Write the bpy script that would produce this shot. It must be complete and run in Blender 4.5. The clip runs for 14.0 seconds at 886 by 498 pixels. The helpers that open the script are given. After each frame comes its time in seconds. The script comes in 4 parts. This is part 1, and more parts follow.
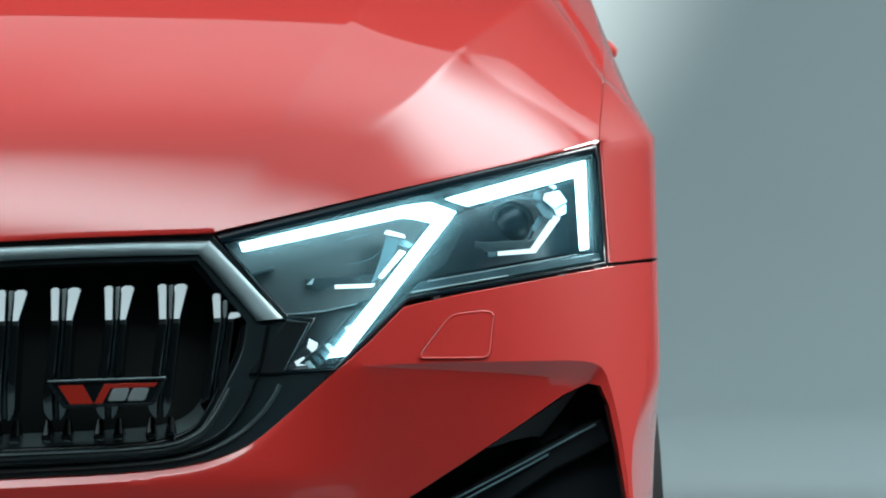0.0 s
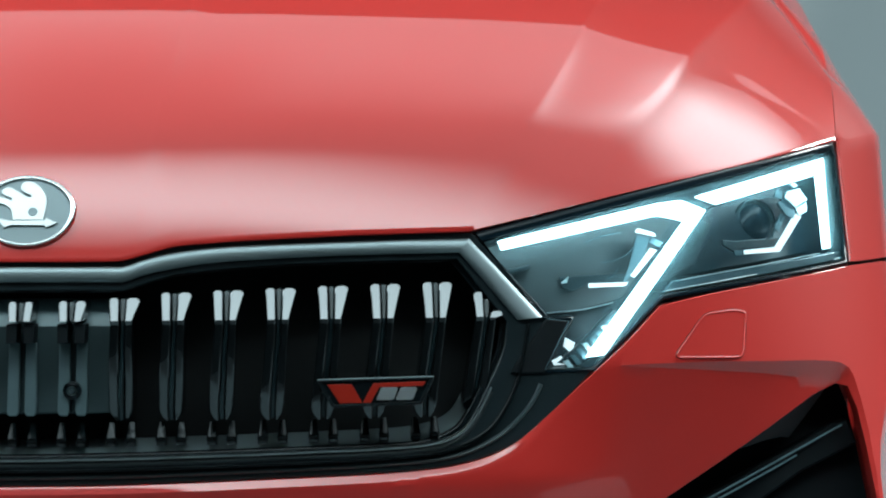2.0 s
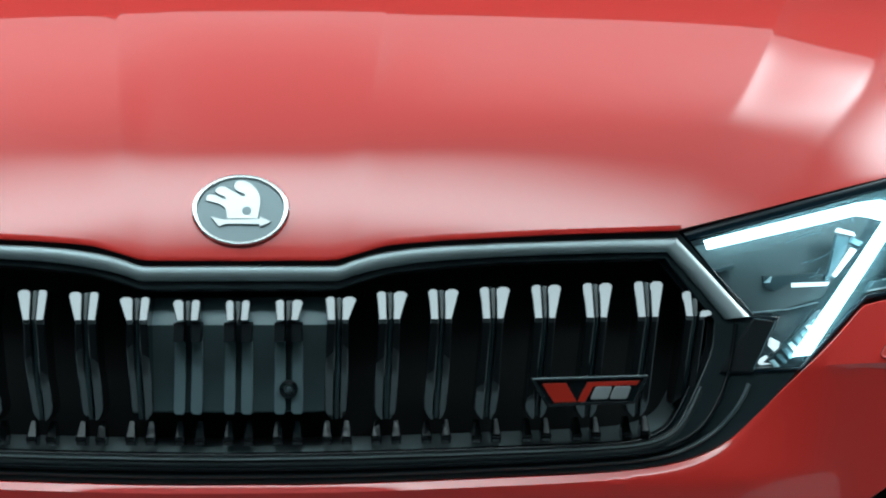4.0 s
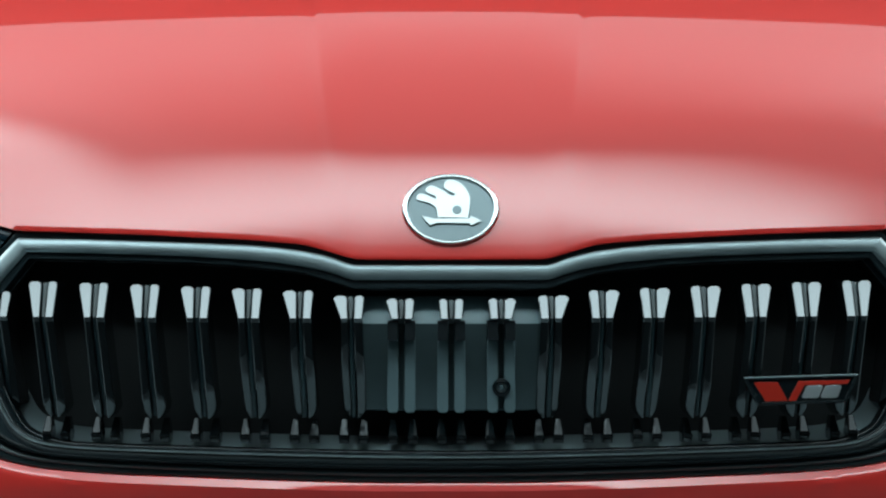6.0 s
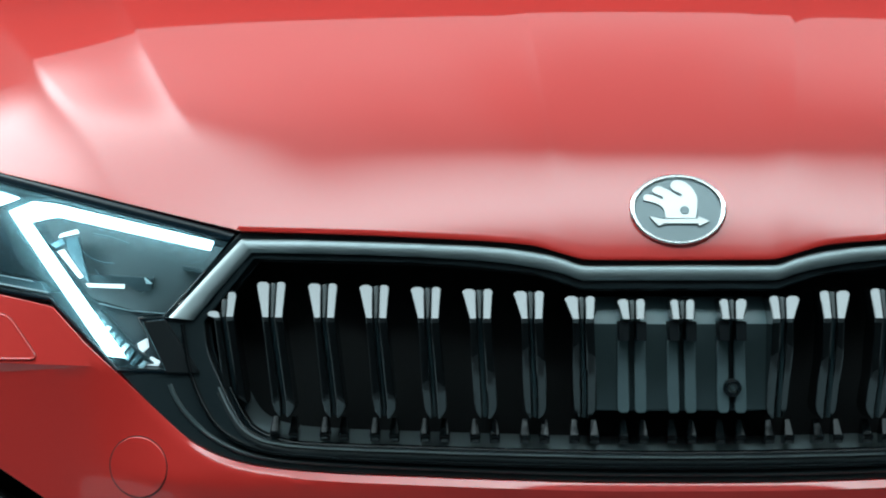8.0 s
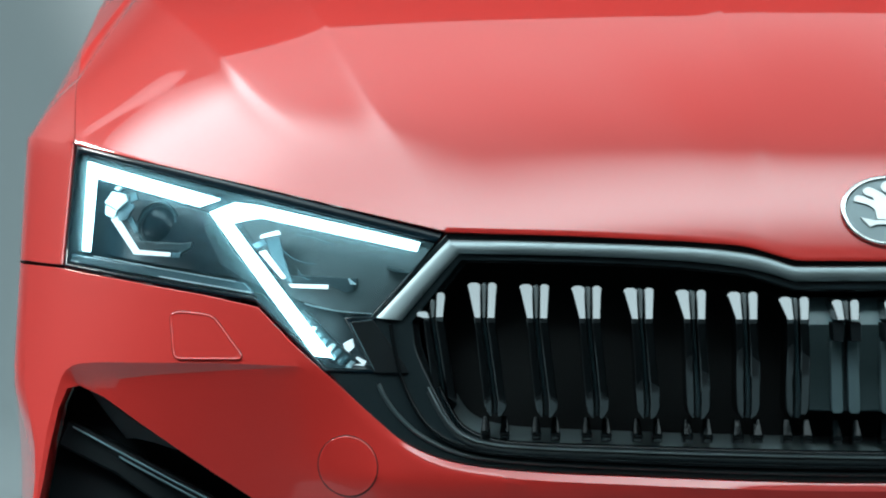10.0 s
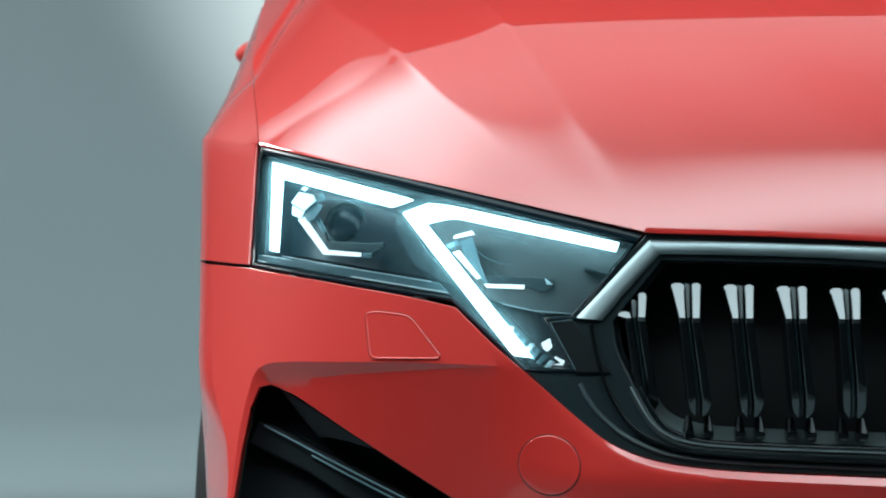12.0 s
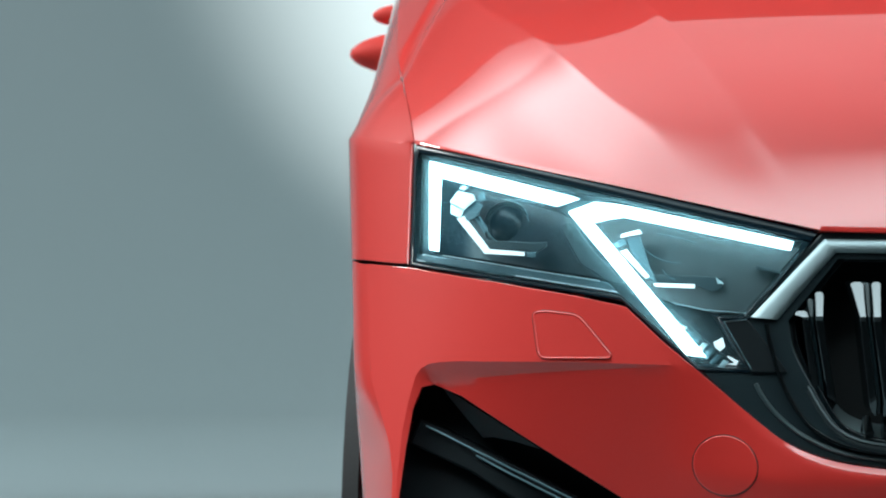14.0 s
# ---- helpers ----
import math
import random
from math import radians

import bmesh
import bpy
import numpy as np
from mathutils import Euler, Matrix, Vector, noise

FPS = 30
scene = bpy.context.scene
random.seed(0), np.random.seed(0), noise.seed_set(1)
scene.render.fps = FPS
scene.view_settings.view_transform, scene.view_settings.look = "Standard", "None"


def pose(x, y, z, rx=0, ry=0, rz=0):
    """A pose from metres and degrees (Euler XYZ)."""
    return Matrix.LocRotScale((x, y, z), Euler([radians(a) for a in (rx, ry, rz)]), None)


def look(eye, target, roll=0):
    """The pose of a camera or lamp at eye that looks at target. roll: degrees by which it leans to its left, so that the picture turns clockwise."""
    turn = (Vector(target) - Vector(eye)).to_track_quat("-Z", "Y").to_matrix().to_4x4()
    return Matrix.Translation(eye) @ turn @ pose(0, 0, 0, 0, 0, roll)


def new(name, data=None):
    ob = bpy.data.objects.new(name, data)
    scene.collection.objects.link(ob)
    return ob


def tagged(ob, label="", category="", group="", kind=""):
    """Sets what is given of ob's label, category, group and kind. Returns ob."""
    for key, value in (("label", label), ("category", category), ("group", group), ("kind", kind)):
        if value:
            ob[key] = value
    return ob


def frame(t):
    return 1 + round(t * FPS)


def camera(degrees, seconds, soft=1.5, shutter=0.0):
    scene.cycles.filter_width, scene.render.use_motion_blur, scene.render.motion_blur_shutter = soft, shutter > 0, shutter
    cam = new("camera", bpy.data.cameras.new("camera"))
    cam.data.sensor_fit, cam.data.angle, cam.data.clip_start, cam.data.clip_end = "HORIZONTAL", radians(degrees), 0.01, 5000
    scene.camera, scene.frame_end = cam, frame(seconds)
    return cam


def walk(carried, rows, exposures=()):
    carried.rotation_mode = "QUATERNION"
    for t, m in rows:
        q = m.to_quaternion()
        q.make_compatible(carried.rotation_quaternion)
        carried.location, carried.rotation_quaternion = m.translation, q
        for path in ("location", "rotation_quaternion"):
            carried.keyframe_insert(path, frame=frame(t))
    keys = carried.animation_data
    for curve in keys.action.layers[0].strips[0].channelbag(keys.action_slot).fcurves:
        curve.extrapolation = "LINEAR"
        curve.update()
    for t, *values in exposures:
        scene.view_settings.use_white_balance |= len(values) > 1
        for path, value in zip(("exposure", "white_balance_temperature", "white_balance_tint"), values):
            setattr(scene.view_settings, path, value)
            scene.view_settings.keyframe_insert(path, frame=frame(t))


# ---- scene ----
cam = camera(22.0, 14.0, soft=2.0)
cam.data.dof.use_dof, cam.data.dof.focus_distance, cam.data.dof.aperture_fstop = True, 2.28, 10.0
# seconds, eye x y z in metres, yaw, pitch, roll in degrees
ROWS = [
    (0.0, 0.4865, -2.1559, 0.7374, -3.923, -0.117, 0.166),
    (0.5, 0.4459, -2.1514, 0.7380, -3.634, -0.136, 0.150),
    (1.0, 0.3933, -2.1463, 0.7386, -3.347, -0.151, 0.135),
    (1.5, 0.3414, -2.1371, 0.7383, -3.060, -0.144, 0.121),
    (2.0, 0.2813, -2.1250, 0.7367, -2.776, -0.127, 0.114),
    (2.5, 0.2411, -2.1204, 0.7357, -2.492, -0.095, 0.110),
    (3.0, 0.2015, -2.1144, 0.7340, -2.210, -0.059, 0.104),
    (5.5, 0.0132, -2.1247, 0.7269, -0.806, 0.111, 0.061),
    (6.0, -0.0265, -2.1223, 0.7257, -0.524, 0.137, 0.057),
    (6.5, -0.0597, -2.1145, 0.7256, -0.240, 0.152, 0.059),
    (7.0, -0.1065, -2.1170, 0.7255, 0.047, 0.149, 0.065),
    (7.5, -0.1474, -2.1238, 0.7266, 0.335, 0.130, 0.074),
    (8.0, -0.1953, -2.1282, 0.7278, 0.624, 0.100, 0.083),
    (8.5, -0.2313, -2.1255, 0.7290, 0.913, 0.069, 0.090),
    (9.0, -0.2747, -2.1313, 0.7301, 1.202, 0.049, 0.096),
    (11.5, -0.4569, -2.1612, 0.7336, 2.632, -0.004, 0.099),
    (12.0, -0.4999, -2.1654, 0.7343, 2.898, -0.021, 0.100),
    (12.5, -0.5325, -2.1649, 0.7345, 3.141, -0.025, 0.106),
    (13.0, -0.5719, -2.1645, 0.7336, 3.365, -0.016, 0.117),
    (13.5, -0.6015, -2.1611, 0.7326, 3.580, 0.003, 0.131),
    (14.0, -0.6338, -2.1599, 0.7321, 3.791, 0.019, 0.146),
]
walk(cam, [(t, pose(x, y, z, 90 + pitch, roll, yaw)) for t, x, y, z, yaw, pitch, roll in ROWS])

# ---- world, lamps, exposure ----
scene.view_settings.exposure = 0.3
world = bpy.data.worlds.new("studio_world")
scene.world = world
world.use_nodes = True
world.node_tree.nodes["Background"].inputs[0].default_value = (0.55, 0.75, 0.8, 1)
world.node_tree.nodes["Background"].inputs[1].default_value = 0.02

FRONT_LIGHT, SIDE_LIGHT, TOP_LIGHT, SPILL_LIGHT, ADDED_SKIRT = 5.2, 5.4, 0.78, 0.50, 0.25
SPOT_LIGHT, WASH_LIGHT, LED_LIGHT = 6500.0, 760.0, 5.5

# spot behind the car that throws the bright disc on the backdrop
spot = new("backdrop_spot", bpy.data.lights.new("backdrop_spot", "SPOT"))
spot.data.energy, spot.data.spot_size, spot.data.spot_blend, spot.data.shadow_soft_size = SPOT_LIGHT, radians(60), 0.8, 0.15
spot.data.color = (1.0, 0.875, 0.82)
spot.matrix_world = look((0, 5.3, 1.0), (0, 11, 2.65))

# added unseen washes on the floor and the backdrop's foot, high on both sides
for side in (1, -1):
    wash = new("added_floor_wash", bpy.data.lights.new("added_floor_wash", "AREA"))
    wash.data.energy, wash.data.shape, wash.data.size, wash.data.size_y = WASH_LIGHT * (1.0 if side > 0 else 0.85), "RECTANGLE", 3.0, 2.0
    wash.data.color = (0.93, 1.0, 1.0)
    wash.matrix_world = look((side * 7.4, 4.0, 5.6), (side * 2.8, 4.6, 0.0))


# ---- materials ----
def material(name):
    m = bpy.data.materials.new(name)
    m.use_nodes = True
    nodes, links = m.node_tree.nodes, m.node_tree.links
    return m, nodes, links, nodes["Principled BSDF"]


def noise_node(nodes, links, scale, detail=4.0):
    co = nodes.new("ShaderNodeTexCoord")
    n = nodes.new("ShaderNodeTexNoise")
    n.inputs["Scale"].default_value, n.inputs["Detail"].default_value = scale, detail
    links.new(co.outputs["Object"], n.inputs["Vector"])
    return n


def surface(name, color, rough, metal=0.0, coat=0.0, spread=0.06, scale=40.0, bump=0.0, bump_scale=400.0, rough_spread=0.05):
    """Principled surface whose colour and roughness vary softly at a coarse scale, with a fine relief."""
    m, nodes, links, p = material(name)
    n = noise_node(nodes, links, scale)
    ramp = nodes.new("ShaderNodeMix")
    ramp.data_type = "RGBA"
    ramp.inputs[6].default_value = (*[c * (1 - spread) for c in color], 1)
    ramp.inputs[7].default_value = (*[min(1, c * (1 + spread)) for c in color], 1)
    links.new(n.outputs["Fac"], ramp.inputs[0])
    links.new(ramp.outputs[2], p.inputs["Base Color"])
    r = nodes.new("ShaderNodeMapRange")
    r.inputs[3].default_value, r.inputs[4].default_value = max(0.01, rough - rough_spread), rough + rough_spread
    links.new(n.outputs["Fac"], r.inputs[0])
    links.new(r.outputs[0], p.inputs["Roughness"])
    p.inputs["Metallic"].default_value = metal
    p.inputs["Coat Weight"].default_value, p.inputs["Coat Roughness"].default_value = coat, 0.04
    p.inputs["Coat IOR"].default_value = 1.7
    p.inputs["Specular IOR Level"].default_value = 0.2 if coat else 0.5
    if bump:
        f = noise_node(nodes, links, bump_scale, 2.0)
        b = nodes.new("ShaderNodeBump")
        b.inputs["Strength"].default_value, b.inputs["Distance"].default_value = bump, 0.001
        links.new(f.outputs["Fac"], b.inputs["Height"])
        links.new(b.outputs[0], p.inputs["Normal"])
    return m


def glow(name, color, strength):
    m, nodes, links, p = material(name)
    p.inputs["Base Color"].default_value = (0.8, 0.8, 0.8, 1)
    p.inputs["Emission Color"].default_value = (*color, 1)
    p.inputs["Emission Strength"].default_value = strength
    return m


def bank_glow(name, color):
    """One great diffuser over the car: a bright band, bright sides, a dim middle that brightens to the back, an added
    dim front.
    """
    m, nodes, links, p = material(name)
    co = nodes.new("ShaderNodeTexCoord")
    sep = nodes.new("ShaderNodeSeparateXYZ")
    wide = nodes.new("ShaderNodeMath")
    wide.operation = "ABSOLUTE"
    links.new(co.outputs["Object"], sep.inputs[0])
    links.new(sep.outputs[0], wide.inputs[0])

    def ramp(source, low, high, up=True, smooth=True):
        r = nodes.new("ShaderNodeMapRange")
        r.interpolation_type = "SMOOTHSTEP" if smooth else "LINEAR"
        r.inputs[1].default_value, r.inputs[2].default_value = low, high
        r.inputs[3].default_value, r.inputs[4].default_value = (0.0, 1.0) if up else (1.0, 0.0)
        links.new(source, r.inputs[0])
        return r.outputs[0]

    def calc(kind, a, b):
        k = nodes.new("ShaderNodeMath")
        k.operation = kind
        for i, v in enumerate((a, b)):
            if isinstance(v, float):
                k.inputs[i].default_value = v
            else:
                links.new(v, k.inputs[i])
        return k.outputs[0]

    x, y, across = wide.outputs[0], sep.outputs[1], sep.outputs[0]
    front = calc("MULTIPLY", calc("MULTIPLY", ramp(y, -1.72, -0.95, False), ramp(y, -2.12, -1.72)), ramp(x, 2.2, 3.2, False))
    # the bank over the right-hand wing begins further back than its partner
    right = ramp(across, -0.2, 0.2)
    reach_right, reach_left = ramp(y, -0.35, 0.75), calc("ADD", calc("MULTIPLY", ramp(y, -0.9, 0.3), 0.35), 0.65)
    reach = calc("ADD", calc("MULTIPLY", right, reach_right), calc("MULTIPLY", calc("SUBTRACT", 1.0, right), reach_left))
    side = calc("MULTIPLY", ramp(x, 1.6, 2.15), calc("MULTIPLY", ramp(y, 1.2, 1.95, False), ramp(y, -2.2, -1.2)))
    side = calc("MULTIPLY", calc("MULTIPLY", side, reach), ramp(x, 2.7, 3.35, False))
    edge = calc("MULTIPLY", ramp(x, 2.6, 3.35, False), ramp(y, -1.9, -1.2))
    spill = calc("ADD", calc("MULTIPLY", ramp(x, 0.22, 0.62), 0.55), calc("MULTIPLY", ramp(x, 0.8, 1.6), 0.45))
    spill = calc("MULTIPLY", calc("MULTIPLY", spill, edge), calc("MULTIPLY", ramp(y, 0.7, 1.9, False), reach))
    top = calc("MULTIPLY", calc("ADD", calc("MULTIPLY", ramp(y, -0.4, 1.6), 0.35), 0.65), calc("MULTIPLY", edge, ramp(y, 1.955, 1.975, False, False)))
    # dim front skirt, added to put a sheen on the grille's black parts
    skirt = calc("MULTIPLY", calc("MULTIPLY", ramp(y, -2.4, -2.1, False), ramp(x, 0.6, 2.4, False)), ADDED_SKIRT)
    total = calc("MULTIPLY", side, SIDE_LIGHT)
    rest = calc("SUBTRACT", 1.0, side)
    total = calc("ADD", total, calc("MULTIPLY", calc("MULTIPLY", front, FRONT_LIGHT), rest))
    total = calc("ADD", total, calc("MULTIPLY", calc("MULTIPLY", top, TOP_LIGHT), rest))
    total = calc("ADD", total, calc("MULTIPLY", calc("MULTIPLY", spill, SPILL_LIGHT), rest))
    total = calc("ADD", total, skirt)
    p.inputs["Base Color"].default_value = (0.04, 0.04, 0.04, 1)
    p.inputs["Roughness"].default_value = 0.9
    p.inputs["Emission Color"].default_value = (*color, 1)
    links.new(total, p.inputs["Emission Strength"])
    return m


def clear_glass(name, tint, ior=1.45, rough=0.0, bloom=0.0):
    m, nodes, links, p = material(name)
    out = nodes["Material Output"]
    fres, see, gloss, mix = (nodes.new(k) for k in ("ShaderNodeFresnel", "ShaderNodeBsdfTransparent", "ShaderNodeBsdfGlossy", "ShaderNodeMixShader"))
    fres.inputs[0].default_value = ior
    see.inputs[0].default_value = (*tint, 1)
    gloss.inputs["Roughness"].default_value = rough
    links.new(fres.outputs[0], mix.inputs[0])
    links.new(see.outputs[0], mix.inputs[1])
    links.new(gloss.outputs[0], mix.inputs[2])
    # cyan veil in the glass stands in for bloom round the light strips
    if bloom:
        veil, add = nodes.new("ShaderNodeBsdfTranslucent"), nodes.new("ShaderNodeMixShader")
        veil.inputs[0].default_value = (0.60, 0.93, 1.0, 1)
        add.inputs[0].default_value = bloom
        links.new(mix.outputs[0], add.inputs[1])
        links.new(veil.outputs[0], add.inputs[2])
        mix = add
    links.new(mix.outputs[0], out.inputs["Surface"])
    nodes.remove(p)
    return m


RED = surface("red_paint", (0.88, 0.043, 0.034), 0.5, coat=1.0, spread=0.03, scale=6)
RED_FAR = surface("red_plastic_paint", (0.78, 0.034, 0.022), 0.7, coat=0.0, spread=0.03)
GLOSS_BLACK = surface("gloss_black_plastic", (0.007, 0.0125, 0.0155), 0.1, spread=0.3, scale=30, rough_spread=0.03)
BAR_BLACK = surface("grille_bar_plastic", (0.003, 0.005, 0.006), 0.14, spread=0.15, scale=30, rough_spread=0.03)
SATIN_BLACK = surface("satin_black_plastic", (0.010, 0.016, 0.0185), 0.26, spread=0.2, scale=60)
SURROUND = surface("surround_plastic", (0.018, 0.029, 0.034), 0.22, spread=0.1, scale=20, rough_spread=0.02)
DEEP_BLACK = surface("grille_depth_black", (0.010, 0.014, 0.016), 0.6, spread=0.2)
LEDGE_LIT = surface("ledge_lit_grey", (0.26, 0.335, 0.355), 0.45, spread=0.1)
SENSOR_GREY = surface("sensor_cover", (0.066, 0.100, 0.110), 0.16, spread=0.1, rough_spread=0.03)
STRIPE_GREY = surface("cover_stripe", (0.115, 0.17, 0.185), 0.2, spread=0.1, rough_spread=0.03)
CHROME = surface("satin_chrome", (0.37, 0.45, 0.47), 0.46, metal=1.0, spread=0.05)
BRIGHT_CHROME = surface("polished_chrome", (0.88, 0.92, 0.93), 0.22, metal=1.0, spread=0.03, rough_spread=0.03)
EMBLEM_GREY = surface("emblem_ground", (0.25, 0.32, 0.34), 0.35, metal=0.3, spread=0.08)
SILVER = surface("silver_letter", (0.62, 0.66, 0.67), 0.3, metal=0.6, spread=0.05)
BADGE_RED = surface("badge_red", (0.6, 0.035, 0.02), 0.3, spread=0.08, coat=0.5)
SEAM = surface("panel_gap", (0.05, 0.006, 0.006), 0.6, spread=0.1)
RUBBER = surface("tyre_rubber", (0.015, 0.016, 0.017), 0.75, spread=0.15, bump=0.3, bump_scale=300)
RIM = surface("dark_alloy", (0.05, 0.055, 0.06), 0.3, metal=0.8)
LAMP_BEZEL = surface("lamp_bezel", (0.004, 0.015, 0.024), 0.25, spread=0.2, scale=30, rough_spread=0.03)
LAMP_BEZEL.node_tree.nodes["Principled BSDF"].inputs["Specular IOR Level"].default_value = 0.3
LAMP_LEDGE = surface("lamp_ledge", (0.16, 0.27, 0.31), 0.25, metal=0.3, spread=0.2, scale=25)
LAMP_DARK = surface("lamp_housing", (0.006, 0.022, 0.033), 0.35, spread=0.25, scale=25)
LAMP_GREY = surface("lamp_trim_grey", (0.045, 0.072, 0.082), 0.3, metal=0.2, spread=0.2, scale=25)
LAMP_MILK = surface("lamp_reflector_grey", (0.08, 0.097, 0.102), 0.5, metal=0.1, spread=0.12, scale=30)
LAMP_BRIGHT = surface("lamp_bright_trim", (0.70, 0.84, 0.88), 0.5, metal=0.85, spread=0.1, scale=60)
LED = glow("led_white", (0.55, 0.91, 1.0), LED_LIGHT)
for name, value in (("IOR", 2.0), ("Specular Tint", (0.93, 0.97, 1.0, 1.0))):
    BAR_BLACK.node_tree.nodes["Principled BSDF"].inputs[name].default_value = value
HEAD_SHEEN = surface("sensor_head_sheen", (0.17, 0.29, 0.32), 0.3, spread=0.1, rough_spread=0.03)
INTAKE_BLACK = surface("intake_black_plastic", (0.007, 0.011, 0.0135), 0.6, spread=0.2, scale=40)
INTAKE_BLACK.node_tree.nodes["Principled BSDF"].inputs["Specular IOR Level"].default_value = 0.15
INTAKE_FACE = surface("intake_face_plastic", (0.016, 0.026, 0.030), 0.5, spread=0.15, scale=40)
RIB_GREY = surface("grille_rib_plastic", (0.020, 0.042, 0.050), 0.35, spread=0.1)
BAND_SHEEN = surface("rail_sheen_grey", (0.052, 0.080, 0.087), 0.4, spread=0.1, rough_spread=0.03)
BAND_SHEEN_DIM = surface("rail_sheen_dim", (0.026, 0.038, 0.043), 0.4, spread=0.1, rough_spread=0.03)
LED_DIM = glow("led_accent", (0.75, 0.95, 1.0), 0.9)
LENS_GLASS = clear_glass("lamp_lens", (0.93, 0.98, 1.0), bloom=0.10)
WINDOW_GLASS = clear_glass("window_glass", (0.45, 0.5, 0.5))
CYC = surface("studio_paint", (0.165, 0.222, 0.238), 0.7, spread=0.03, scale=0.8, bump=0.03, bump_scale=60)
CEILING = surface("dark_ceiling", (0.035, 0.047, 0.051), 0.8, spread=0.1, scale=2)
CLOTH = surface("black_cloth", (0.02, 0.022, 0.024), 0.9, spread=0.1)
DARK_FLOOR = surface("dark_floor", (0.036, 0.047, 0.051), 0.6, spread=0.1, scale=3)
BANK_GLOW = bank_glow("light_bank_glow", (0.76, 0.96, 1.0))


# ---- mesh helpers ----
def finish(bm, smooth=True):
    bmesh.ops.recalc_face_normals(bm, faces=bm.faces[:])
    for f in bm.faces:
        f.smooth = smooth


def part(name, bm, mat, parent=None, label="", smooth=True, sharp=40):
    finish(bm, smooth)
    if smooth:
        for e in bm.edges:
            if len(e.link_faces) == 2 and e.calc_face_angle(0) > radians(sharp):
                e.smooth = False
    me = bpy.data.meshes.new(name)
    bm.to_mesh(me)
    bm.free()
    me.materials.append(mat)
    ob = new(name, me)
    ob.parent = parent
    if label:
        ob["label"] = label
    return ob


def base(name, place=(0, 0, 0)):
    ob = new(name)
    ob.location = place
    return ob


def inside(x, y, poly):
    hit, j = False, len(poly) - 1
    for i in range(len(poly)):
        (xi, yi), (xj, yj) = poly[i], poly[j]
        if (yi > y) != (yj > y) and x < (xj - xi) * (y - yi) / (yj - yi) + xi:
            hit = not hit
        j = i
    return hit


def dense(poly, step):
    out = []
    for i, a in enumerate(poly):
        b = poly[(i + 1) % len(poly)]
        n = max(1, int(math.dist(a, b) / step + 0.5))
        out += [(a[0] + (b[0] - a[0]) * k / n, a[1] + (b[1] - a[1]) * k / n) for k in range(n)]
    return out


def rounded(poly, radius, n=4):
    """The outline with its corners rounded."""
    out = []
    for i, p in enumerate(poly):
        a, b, c = Vector(poly[i - 1]), Vector(p), Vector(poly[(i + 1) % len(poly)])
        u, v = a - b, c - b
        r = min(radius, u.length * 0.45, v.length * 0.45)
        s, e = b + u.normalized() * r, b + v.normalized() * r
        for k in range(n + 1):
            t = k / n
            q = s * (1 - t) ** 2 + b * 2 * t * (1 - t) + e * t * t
            out.append((q.x, q.y))
    return out


def mirrored(poly):
    return [(-x, z) for x, z in reversed(poly)]


def signed_area(poly):
    return sum(poly[i - 1][0] * p[1] - p[0] * poly[i - 1][1] for i, p in enumerate(poly)) / 2


